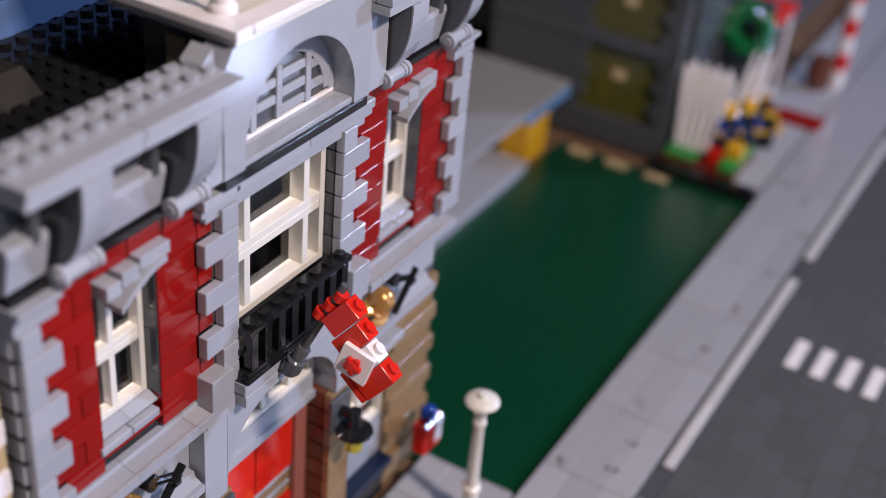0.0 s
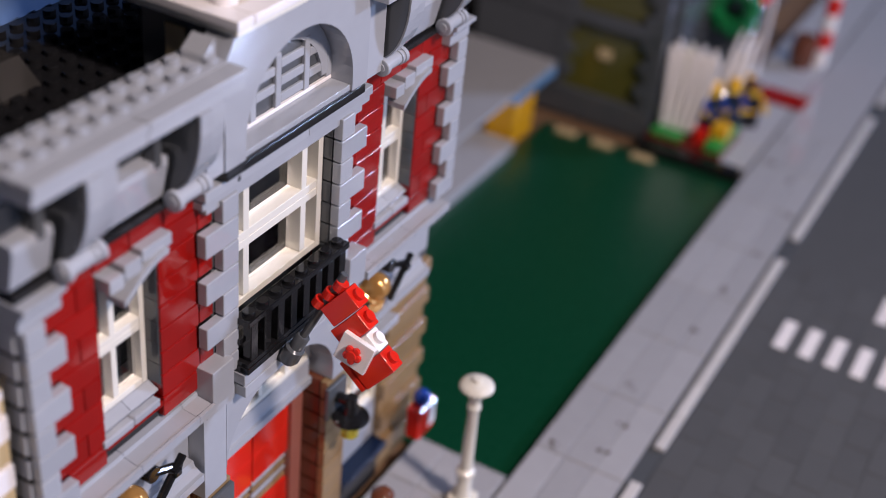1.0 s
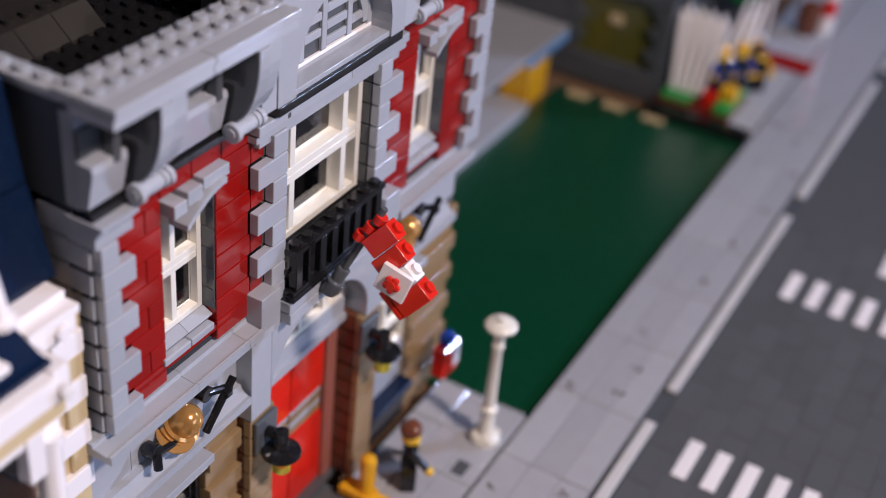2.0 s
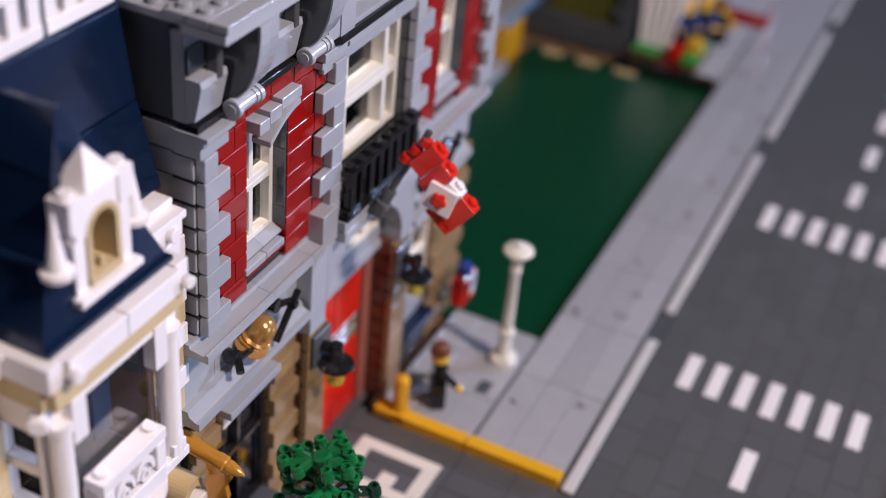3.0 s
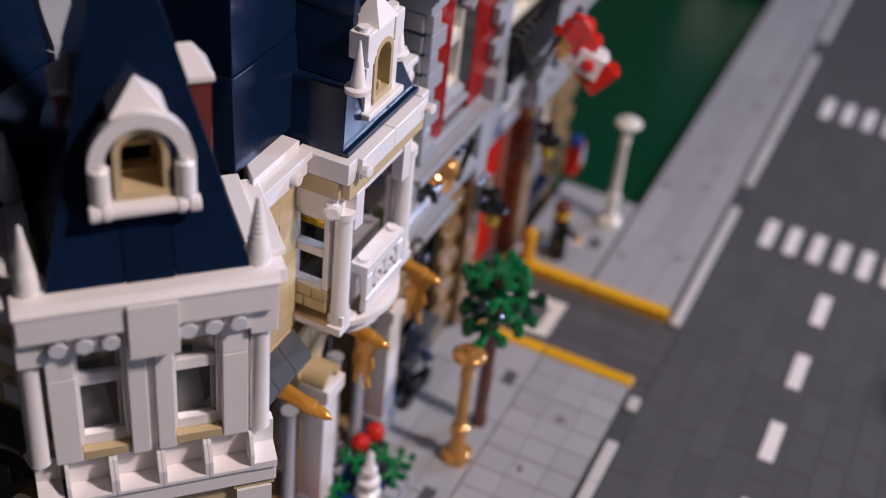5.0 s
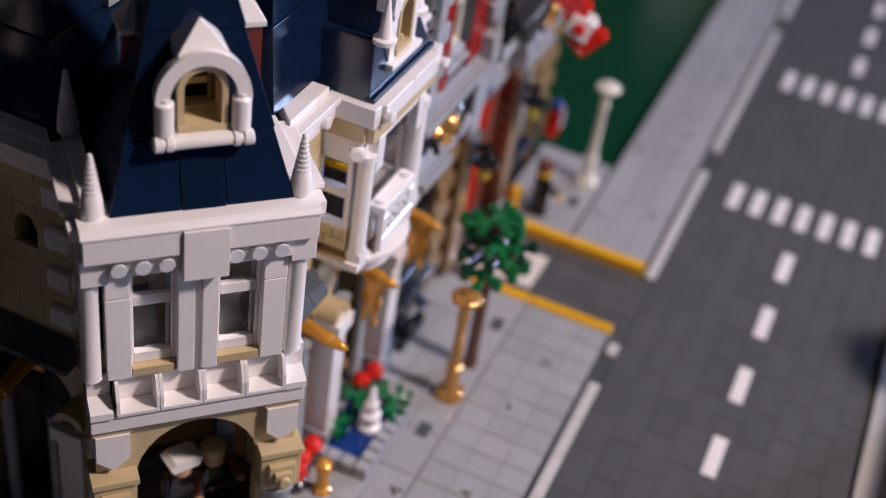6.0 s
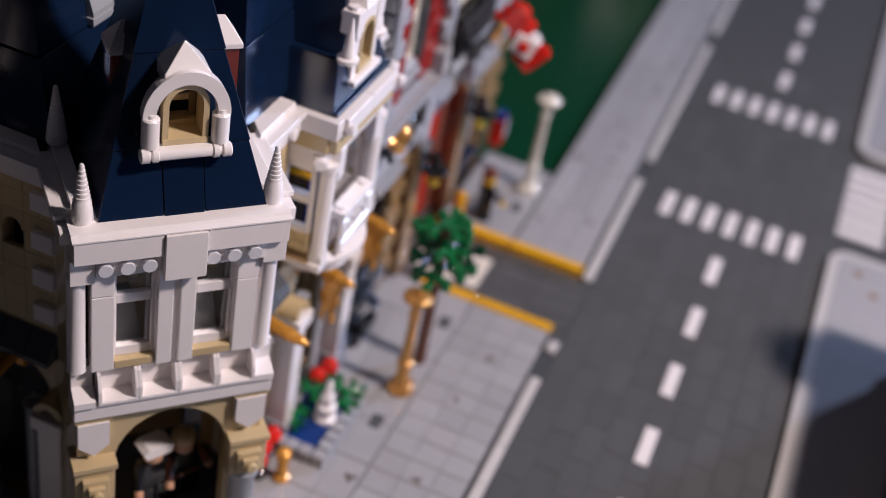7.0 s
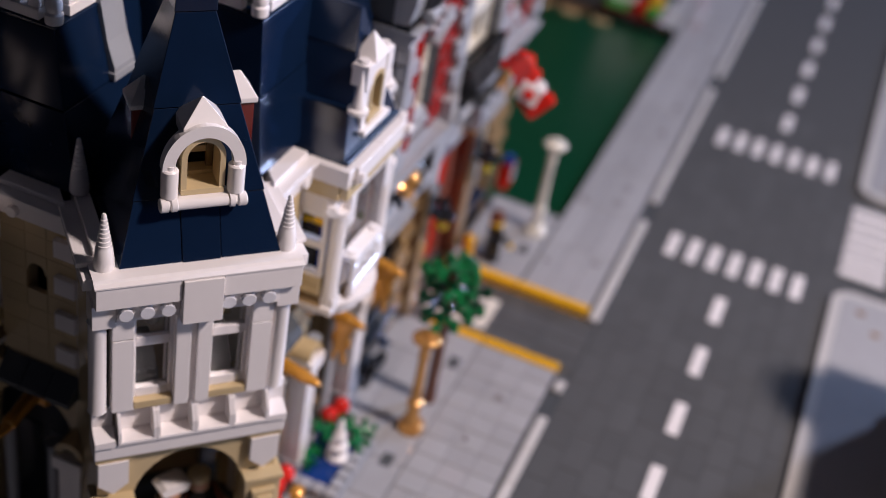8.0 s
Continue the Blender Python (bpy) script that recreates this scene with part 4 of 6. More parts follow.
    g = p("glass", box(bx - 0.75, bx - 0.6, b0 + 1.3, b1 - 1.3, 17.6, 24.4, bevel=0), CLEAR, "", bay)
    g.visible_shadow = False
    # back and floor are black to put shade inside the bay
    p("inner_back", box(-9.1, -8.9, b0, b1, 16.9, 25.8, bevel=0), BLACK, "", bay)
    p("bay_floor", box(-8.8, bx - 0.85, b0 + 0.9, b1 - 0.9, 16.92, 17.1, bevel=0), BLACK, "", bay)
    p("inner_side", box(-8.8, bx - 0.9, b1 - 1.3, b1 - 1.2, 17.1, 24.4, bevel=0), BROWN, "", bay)
    p("blue_block", box(-7.6, -5.9, b1 - 1.55, b1 - 1.32, 21.3, 24.3, bevel=0.05), NAVY, "", bay)
    p("orange_tool", box(-7.9, -6.2, b0 + 1.6, b0 + 2.0, 21.5, 21.8, bevel=0.08), YELLOW, "", bay)
    p("inner_frame", box(-6.6, -6.2, -43.2, -42.6, 18.0, 24.2, bevel=0.04), BLUE, "", bay)
    p("inner_frame", box(-6.6, -6.3, -41.2, -40.0, 19.5, 22.6, bevel=0.04), NAVY, "", bay)
    # bay cornice
    p("bay_cornice", box(-7.2, bx + 0.2, b0 - 0.1, b0 + 0.75, 25.82, 27.0, bevel=0.06), WHITE, "", bay)
    p("bay_cornice", box(-7.2, bx + 0.2, b1 - 0.75, b1 + 0.1, 25.82, 27.0, bevel=0.06), WHITE, "", bay)
    p("bay_cornice", box(bx - 0.7, bx + 0.45, b0 + 0.75, (b0 + b1) / 2 - 0.01, 25.82, 26.95, bevel=0.06), WHITE, "", bay)
    p("bay_cornice", box(bx - 0.7, bx + 0.45, (b0 + b1) / 2 + 0.01, b1 - 0.75, 25.82, 26.95, bevel=0.06), WHITE, "", bay)
    for y in (b0 + 0.9, b1 - 0.55):
        p("roller", lathe((bx + 0.45, y, 26.35), [(0.26, 0), (0.29, 0.04), (0.29, 0.36), (0.22, 0.4)], (1, -0.2, 0)), WHITE, "", bay)
    # balcony
    m = (b0 + b1) / 2 - 0.3
    p("balcony_front", box(bx + 0.25, bx + 0.6, m - 2.0, m + 2.0, 17.0, 17.95, bevel=0.05), WHITE, "", bay)
    p("balcony_front", box(bx + 0.25, bx + 0.6, m - 2.0, m - 1.35, 17.96, 19.4, bevel=0.05), WHITE, "", bay)
    p("balcony_front", box(bx + 0.25, bx + 0.6, m + 1.35, m + 2.0, 17.96, 19.4, bevel=0.05), WHITE, "", bay)
    p("balcony_top", box(bx - 0.4, bx + 0.62, m - 2.05, m + 2.05, 19.4, 20.0, bevel=0.05), WHITE, "", bay)
    p("balcony_shelf", box(bx - 0.5, bx - 0.3, m - 2.0, m + 2.0, 16.9, 19.4, bevel=0.03), WHITE, "", bay)
    for y in (m - 0.65, m + 0.65):
        scroll = ring(arc(y, 18.32, 0.14, 0.18, 0, 2 * math.pi, 16)[:-1], arc(y, 18.32, 0.3, 0.36, 0, 2 * math.pi, 16)[:-1], bx + 0.3, bx + 0.55, True)
        p("balcony_arch", ring(arc(y, 18.4, 0.42, 0.6), arc(y, 18.4, 0.62, 0.98), bx + 0.28, bx + 0.56), WHITE, "", bay)
        p("scroll", scroll, WHITE, "", bay)
    for y in (m - 1.55, m + 1.55):
        sb = bmesh.new()
        add_stud(sb, bx + 0.1, y, 20.0)
        p("stud", sb, WHITE, "", bay)
    bowl = bmesh.new()
    foot = [(bx - 2.2 + 2.6 * math.cos(t), m + 2.6 * math.sin(t)) for t in np.linspace(-1.35, 1.35, 12)]
    add_prism(bowl, [(bx - 2.3, m - 2.6)] + foot + [(bx - 2.3, m + 2.6)], 15.2, 16.4, "z")
    p("bay_foot", bowl, WHITE, "", bay)
    rim = [(bx - 2.2 + 3.35 * math.cos(t), m + 3.6 * math.sin(t)) for t in np.linspace(-1.45, 1.45, 14)]
    p("bay_rim", prism([(bx - 2.3, m - 3.6)] + rim + [(bx - 2.3, m + 3.6)], 16.4, 16.75, "z"), WHITE, "", bay)
    p("bay_step", box(bx - 0.6, bx + 0.3, m - 1.9, m + 1.9, 16.42, 16.98, bevel=0.04), DARK_TAN, "", bay)

    # roof of the bay with its dormer
    def frustum(lo, z0, hi, z1):
        bm = bmesh.new()
        a = [bm.verts.new((x, y, z0)) for x, y in ((lo[0], lo[2]), (lo[1], lo[2]), (lo[1], lo[3]), (lo[0], lo[3]))]
        b = [bm.verts.new((x, y, z1)) for x, y in ((hi[0], hi[2]), (hi[1], hi[2]), (hi[1], hi[3]), (hi[0], hi[3]))]
        fs = [bm.faces.new(a[::-1]), bm.faces.new(b)]
        for i in range(4):
            fs.append(bm.faces.new((a[i], a[(i + 1) % 4], b[(i + 1) % 4], b[i])))
        bmesh.ops.recalc_face_normals(bm, faces=fs)
        bmesh.ops.bevel(bm, geom=list(bm.edges), offset=0.05, segments=1, affect="EDGES")
        return bm
    d = -40.95
    broof = p("bay_roof", frustum((-13, -5.0, b0 + 0.35, d - 0.75), 27.0, (-13, -5.6, b0 + 1.6, d - 0.75), 29.7), NAVY, "dark blue mansard over the bay")
    p("roof_tier", frustum((-13, -5.0, d + 0.75, b1 - 0.35), 27.0, (-13, -5.6, d + 0.75, b1 - 1.6), 29.7), NAVY, "", broof)
    p("roof_tier", frustum((-13, -5.55, b0 + 2.15, d - 0.75), 29.72, (-13, -6.2, b0 + 3.0, d - 0.75), 32.65), NAVY, "", broof)
    p("roof_tier", frustum((-13, -5.55, d + 0.75, b1 - 1.55), 29.72, (-13, -6.2, d + 0.75, b1 - 3.0), 32.65), NAVY, "", broof)
    p("roof_tier", frustum((-13, -5.02, d - 0.74, d + 0.74), 27.0, (-13, -5.3, d - 0.74, d + 0.74), 28.26), NAVY, "", broof)
    p("roof_tier", frustum((-13, -6.05, d - 0.74, d + 0.74), 31.4, (-13, -6.2, d - 0.74, d + 0.74), 32.65), NAVY, "", broof)
    p("roof_tier", frustum((-13, -6.15, b0 + 2.95, b1 - 2.95), 32.67, (-13, -6.55, b0 + 3.95, b1 - 3.95), 34.9), NAVY, "", broof)
    p("roof_eave", box(-5.3, -4.75, b0 + 0.4, b1 - 0.4, 26.98, 27.25, bevel=0.04), NAVY, "", broof)
    # main roof: big slopes up to the railed platform
    mroof = p("main_roof", frustum((-26, -7.9, -49.3, -33.8), 27.45, (-26, -8.92, -47.92, -33.8), 31.25), NAVY, "dark blue mansard roof with railed platform")
    p("roof_tier", frustum((-26, -8.98, -47.86, -33.8), 31.3, (-26, -9.6, -47.0, -33.8), 35.25), NAVY, "", mroof)
    p("platform", box(-26, -9.55, -47.1, -33.8, 35.25, 35.45, bevel=0.05), NAVY, "", mroof)
    p("platform_top", box(-25.5, -10.4, -46.2, -33.9, 35.45, 35.55, bevel=0.03), DARK_GREY, "", mroof)
    st_bm = bmesh.new()
    for i in range(13):
        for j in range(11):
            add_stud(st_bm, -11.2 - i, -45.2 + j, 35.55, 10)
    part("platform_studs", f(st_bm), DARK_GREY, mroof, "", "stuff")
    rz = 35.47
    for y0, y1 in ((-46.1, -42.2), (-42.0, -38.1), (-37.9, -34.0)):
        p("rail", box(-10.2, -9.6, y0, y1, rz, rz + 0.6, bevel=0.05), WHITE, "", mroof)
        p("rail", box(-10.2, -9.6, y0, y1, rz + 1.95, rz + 2.55, bevel=0.05), WHITE, "", mroof)
        for k in range(4):
            y = y0 + 0.35 + (y1 - y0 - 0.7) * k / 3
            p("rail_post", box(-10.13, -9.67, y - 0.33, y + 0.33, rz + 0.6, rz + 1.95, bevel=0.04), WHITE, "", mroof)
    for x0, x1 in ((-14.5, -10.9), (-18.2, -14.7)):
        p("rail", box(x0, x1, -47.0, -46.4, rz, rz + 0.6, bevel=0.05), WHITE, "", mroof)
        p("rail", box(x0, x1, -47.0, -46.4, rz + 1.95, rz + 2.55, bevel=0.05), WHITE, "", mroof)
        for k in range(3):
            x = x0 + 0.35 + (x1 - x0 - 0.7) * k / 2
            p("rail_post", box(x - 0.33, x + 0.33, -46.93, -46.47, rz + 0.6, rz + 1.95, bevel=0.04), WHITE, "", mroof)
    p("finial", lathe((-9.95, -46.75, rz), [(0.45, 0), (0.47, 0.1), (0.47, 0.5), (0.36, 0.6), (0.43, 0.75), (0.43, 1.1), (0.34, 1.25), (0.32, 2.6), (0.2, 3.6), (0.06, 4.2)], seg=16), WHITE, "", mroof)
    # grey stack with a sloped foot on the end slope
    stack = p("grey_stack", box(-15.0, -13.0, -48.2, -45.0, 31.3, 31.75, bevel=0.05), LIGHT_GREY, "light grey sloped stack on the roof", mroof)
    p("stack_slope", prism([(-48.1, 31.77), (-48.1, 32.0), (-47.65, 33.4), (-47.3, 35.2), (-47.0, 37.6), (-45.2, 37.6), (-45.2, 31.77)], -14.9, -13.1), LIGHT_GREY, "", stack)

    # dormer: white surround round a tan arched window
    dorm = p("dormer", box(-6.4, -5.18, d - 1.6, d - 0.95, 28.2, 30.48, bevel=0.04), WHITE, "white dormer with tan arched window")
    p("cheek", box(-6.4, -5.18, d + 0.95, d + 1.6, 28.2, 30.48, bevel=0.04), WHITE, "", dorm)
    line = [(d - 0.94, 30.5)] + arc(d, 30.5, 0.94, 0.94, math.pi, 0, 14)[1:] + [(d + 1.5, 30.5), (d + 1.5, 32.0), (d + 1.0, 32.25), (d - 1.0, 32.25), (d - 1.5, 32.0), (d - 1.5, 30.5)]
    p("head", prism(line, -6.25, -5.15), WHITE, "", dorm)
    for sgn in (-1, 1):
        p("ear", box(-6.1, -5.05, d + sgn * 1.35 - 0.45, d + sgn * 1.35 + 0.45, 30.9, 32.3, bevel=0.06), WHITE, "", dorm)
        sb = bmesh.new()
        add_stud(sb, -5.55, d + sgn * 1.4, 32.3)
        p("stud", sb, WHITE, "", dorm)
        p("pinnacle", lathe((-5.1 if sgn < 0 else -5.5, d + (2.15 if sgn > 0 else -2.6), 29.3 if sgn > 0 else 29.75), [(0.3, 0), (0.6, 0.1), (0.62, 0.34), (0.38, 0.42)] + [(0.36 - 0.034 * k, 0.5 + 0.23 * k + dz) for k in range(9) for dz in (0.0, 0.18)] + [(0.05, 2.65)], seg=14), WHITE, "", dorm)
    gable_bm = bmesh.new()
    base = [gable_bm.verts.new(c) for c in ((-6.5, d - 0.95, 32.25), (-5.0, d - 0.95, 32.25), (-5.0, d + 0.95, 32.25), (-6.5, d + 0.95, 32.25))]
    apex = gable_bm.verts.new((-5.75, d - 0.1, 33.75))
    for k in range(4):
        gable_bm.faces.new((base[k], base[(k + 1) % 4], apex))
    gable_bm.faces.new(base[::-1])
    p("gable", gable_bm, WHITE, "", dorm)
    p("tan_frame", ring([(d + 0.68, 28.65)] + arc(d, 30.5, 0.68, 0.68) + [(d - 0.68, 28.65)], [(d + 0.93, 28.65)] + arc(d, 30.5, 0.93, 0.93) + [(d - 0.93, 28.65)], -6.88, -5.1), TAN, "", dorm)
    p("tan_sill", box(-6.88, -5.05, d - 0.93, d + 0.93, 28.3, 28.65, bevel=0.03), TAN, "", dorm)
    p("inner", box(-7.1, -6.9, d - 0.73, d + 0.73, 28.28, 31.38, bevel=0), DARK_TAN, "", dorm)
    p("inner_bar", box(-5.6, -5.25, d - 0.12, d + 0.12, 28.66, 29.1, bevel=0.04), TAN, "", dorm)
    p("sill", box(-5.9, -4.8, d - 1.8, d + 1.8, 27.85, 28.2, bevel=0.05), WHITE, "", dorm)

    # ground floor: arched shopfront, pilasters, awning slopes
    shop = bmesh.new()
    arch_wall(shop, -8.6, -7.6, -50.4, -42.6, 0.3, 14.4, -46.4, 3.0, 9.5, 3.6)
    arch_wall(shop, -8.6, -7.6, -42.5, -33.7, 0.3, 14.4, -38.2, 3.2, 9.5, 3.6)
    front = p("shopfront", shop, TAN, "tan arched shopfront")
    # dark grey sheet takes the place of shade within the arches
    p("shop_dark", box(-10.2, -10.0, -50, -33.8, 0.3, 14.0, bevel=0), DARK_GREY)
    for y in (-49.9, -42.55, -34.6):
        p("pilaster", box(-7.7, -6.1, y - 0.75, y + 0.75, 0.0, 9.6, bevel=0.06), WHITE, "", front)
        p("pilaster_cap", box(-7.7, -5.8, y - 1.0, y + 1.0, 9.6, 10.6, bevel=0.08), WHITE, "", front)
        p("pilaster_base", box(-7.7, -5.9, y - 0.95, y + 0.95, 0.0, 1.4, bevel=0.08), LIGHT_GREY, "", front)
        niche = ring(arc(y, 10.7, 0.5, 0.5), arc(y, 10.7, 0.95, 0.95), -7.65, -6.1)
        p("niche", niche, TAN, "", front)
    for y in (-47.9, -44.9, -39.8, -36.6):
        p("shop_column", lathe((-7.4, y, 0.3), [(0.5, 0), (0.5, 0.6), (0.36, 0.8), (0.36, 9.0), (0.5, 9.4)]), LIGHT_GREY, "", front)
        p("shop_glass", box(-8.9, -8.8, y - 1.1, y + 1.1, 1.0, 9.0, bevel=0), CLEAR, "", front)
    for y in (-50.0, -48.4, -46.8):
        p("awning_slope", prism([(-7.5, 15.98), (-7.12, 15.98), (-6.0, 14.75), (-6.0, 14.45), (-7.5, 14.45)], y, y + 1.55, "y"), DARK_GREY, "", front)
    # three gold pennant poles
    for y in (-33.9, -40.5, -46.9):
        z = 13.0
        pole = bmesh.new()
        add_box(pole, -8.0, -7.5, y - 0.55, y + 0.55, z - 0.9, z + 0.7, bevel=0.08)
        add_lathe(pole, (-7.8, y, z + 0.4), [(0.52, 0), (0.5, 0.3), (0.4, 2.5), (0.44, 2.6), (0.44, 3.05), (0.33, 3.15), (0.37, 3.3), (0.23, 3.85), (0.05, 4.15)], (1, 0, -0.2), 14)
        pn = p("pennant_pole", pole, PEARL_GOLD, "pearl gold pole with hanging pennant" if y > -46 else "bare pearl gold pole")
        if y < -46:
            continue
        cloth = bmesh.new()
        prof = [(-5.9, z - 0.3), (-4.55, z - 0.3), (-4.45, z - 1.0), (-4.75, z - 1.6), (-4.6, z - 2.3), (-4.9, z - 3.2), (-4.75, z - 3.9), (-5.05, z - 4.0), (-5.25, z - 2.9), (-5.5, z - 3.4), (-5.55, z - 3.9), (-5.8, z - 3.8), (-5.75, z - 2.7), (-5.95, z - 1.8), (-5.7, z - 1.1)]
        add_prism(cloth, prof, y - 0.14, y + 0.14, "y")
        p("pennant", cloth, PEARL_GOLD, "", pn)


wing(False)
wing(True)

# ---- tower ----
tower = thing("corner_tower", (-10.0, -54.0, 0), "white tower with dark blue spire across the corner", "tower")


def t(name, bm, material, label="", parent=tower):
    return part(name, across_corner(bm), material, parent, label)


UM = -0.15           # the window bays sit a little off the axis too
SMOKY = plastic("smoky_grey_plastic", (0.20, 0.195, 0.19), 0.12, 0.1)
ROUND_CLEAR = plastic("frosted_clear_plastic", (0.80, 0.80, 0.84), 0.1, 0.03, clear=0.12)
t("tower_floor", box(28.0, 35.2, -4.6, 4.6, 4.5, 5.0, bevel=0.03), DARK_GREY)
t("tower_back", box(26.0, 26.6, -4.9, 4.9, 0, 27, bevel=0), DARK_TAN)
for s in (-1, 1):
    a, b = sorted((s * 4.95, s * 4.35))
    t("side_wall", box(28.5, 35.0, a, b, 15.0, 27.0, bevel=0.03), WHITE)
    t("side_wall", box(28.5, 35.0, a, b, 0.0, 15.0, bevel=0.03), TAN)
    t("tan_panel", box(31.0, 34.6, s * 5.0 - 0.06, s * 5.0 + 0.06, 15.6, 24.6, bevel=0.02), TAN)
    t("corner_column", lathe((35.35, s * 4.68 - 0.2, 18.3), [(0.5, 0), (0.46, 0.1), (0.46, 5.7), (0.5, 5.9)]), WHITE)
    t("column_cap", box(34.6, 36.0, s * 4.62 - 0.65, s * 4.62 + 0.52, 24.1, 25.58, bevel=0.05), WHITE)
    a, b = sorted((s * 4.09 + UM, s * 2.98 + UM))
    t("flat_pier", box(34.8, 35.75, a, b, 18.2, 23.0, bevel=0.05), WHITE)
    t("flat_pier", box(34.8, 35.75, a, b, 23.02, 24.4, bevel=0.05), WHITE)
    a, b = sorted((s * 0.93 + UM, s * 0.17 + UM))
    t("flat_pier", box(34.8, 35.85, a, b, 18.2, 24.5, bevel=0.05), WHITE)
    a, b = sorted((s * 2.98 + UM, s * 0.93 + UM))
    t("window_sill", box(34.6, 35.7, a + 0.03, b - 0.03, 18.2, 18.7, bevel=0.04), TAN)
    win = t("window", box(34.9, 35.3, a - 0.08, a + 0.18, 18.7, 24.5, bevel=0.04), WHITE, "white sash window with clear panes")
    t("frame_post", box(34.9, 35.3, b - 0.18, b + 0.08, 18.7, 24.5, bevel=0.04), WHITE, "", win)
    for z0, z1 in ((18.7, 19.3), (22.1, 22.7), (24.0, 24.5)):
        t("frame_rail", box(34.9, 35.3, a + 0.18, b - 0.18, z0, z1, bevel=0.04), WHITE, "", win)
    g = t("pane", box(35.0, 35.08, a + 0.18, b - 0.18, 19.1, 24.0, bevel=0), CLEAR, "", win)
    g.visible_shadow = False
    t("inner_post", box(34.72, 34.95, b - 0.36, b - 0.2, 18.9, 24.1, bevel=0.03), WHITE, "", win)
    t("inner_sill", box(34.55, 34.95, a + 0.18, b - 0.18, 18.72, 19.05, bevel=0.03), WHITE, "", win)
    t("slope_behind", prism([(a + 0.12, 18.5), (b - 0.4, 18.5), (a + 1.15, 21.9), (a + 0.12, 21.9)], 33.5, 34.5), SMOKY, "", win)
    if s > 0:
        t("inner_wall", box(33.1, 33.4, a - 0.3, b + 0.3, 18.5, 24.4, bevel=0), CREAM, "", win)
        t("brick_behind", box(33.5, 34.5, a + 0.1, b - 0.75, 22.8, 23.9, bevel=0.06), TAN, "", win)
    else:
        t("brick_behind", lathe((33.6, b - 0.75, 22.6), [(0.45, 0), (0.45, 0.6), (0.36, 0.75), (0.36, 1.1)], (0.6, 0, 1), 16), CREAM, "", win)
        t("orange_tile", box(33.9, 34.4, b - 0.75, b - 0.4, 21.5, 21.8, bevel=0.04), YELLOW, "", win)
    # three round lights under the cornice
    t("light_bar", box(35.0, 36.02, *sorted((s * 1.0, s * 4.1)), 24.45, 25.62, bevel=0.04), WHITE)
    for k in range(3):
        t("round_light", lathe((36.02, s * (1.51 + 1.025 * k) - 0.13, 25.06), [(0.32, 0), (0.36, 0.02), (0.36, 0.3), (0.33, 0.33)], (1, 0, 0), 18, False), ROUND_CLEAR)
t("groove", box(34.8, 35.6, UM - 0.17, UM + 0.17, 18.2, 24.5, bevel=0.02), WHITE)
# cornice
t("cornice_tile", box(34.6, 36.4, -5.15, -1.02, 25.6, 26.9, bevel=0.05), WHITE)
t("cornice_tile", box(34.6, 36.4, 1.04, 5.05, 25.6, 26.9, bevel=0.05), WHITE)
t("mid_block", box(34.6, 36.55, -1.0, 1.02, 24.2, 26.88, bevel=0.05), WHITE)
t("cornice_lip", prism([(34.0, 26.92), (36.45, 26.92), (36.45, 27.0), (36.15, 27.05), (36.05, 27.18), (34.0, 27.18)], -5.2, 5.12, "y"), WHITE)
for s in (-1, 1):
    a, b = sorted((s * 5.6, s * 4.0))
    t("return_cornice", box(29.3, 35.5, a, b, 26.2, 26.91, bevel=0.05), WHITE)
    t("return_top", box(29.3, 34.6, *sorted((s * 5.75, s * 4.2)), 26.93, 27.25, bevel=0.05), WHITE)
    t("return_rim", box(29.3, 34.2, *sorted((s * 4.9, s * 4.1)), 27.27, 27.6, bevel=0.05), WHITE)
    for w, up in ((35.0, 0.0), (29.2, 0.5)):
        if s > 0 and w < 30:
            continue
        t("spire", lathe((w, s * (4.5 if w > 30 else 4.6), 27.18 + up), [(0.5, 0), (0.52, 0.2), (0.42, 1.15)] + [(0.38 - 0.036 * k, 1.2 + 0.23 * k + dz) for k in range(8) for dz in (0.0, 0.2)] + [(0.07, 3.1)], seg=16), WHITE)
# spire roof in tiers of slopes
tiers = [(27.15, 3.95), (30.3, 3.17), (34.6, 2.05), (38.9, 0.95), (44.5, 0.68)]
spire = None
UC = 0.14            # the spire and its dormer sit a little off the tower's axis


def slab_of_roof(u0, u1, v0, v1, z0, z1, front0, front1, back0, back1):
    """A piece of the spire: sideways span u at its foot, v at its head, between a back and a front plane."""
    bm = bmesh.new()
    u0, u1, v0, v1 = u0 + UC, u1 + UC, v0 + UC, v1 + UC
    lo = [bm.verts.new((w, q, z0)) for w, q in ((front0, u0), (front0, u1), (back0, u1), (back0, u0))]
    hi = [bm.verts.new((w, q, z1)) for w, q in ((front1, v0), (front1, v1), (back1, v1), (back1, v0))]
    fs = [bm.faces.new(lo[::-1]), bm.faces.new(hi)] + [bm.faces.new((lo[i], lo[(i + 1) % 4], hi[(i + 1) % 4], hi[i])) for i in range(4)]
    bmesh.ops.recalc_face_normals(bm, faces=fs)
    bmesh.ops.bevel(bm, geom=list(bm.edges), offset=0.035, segments=1, affect="EDGES")
    return bm


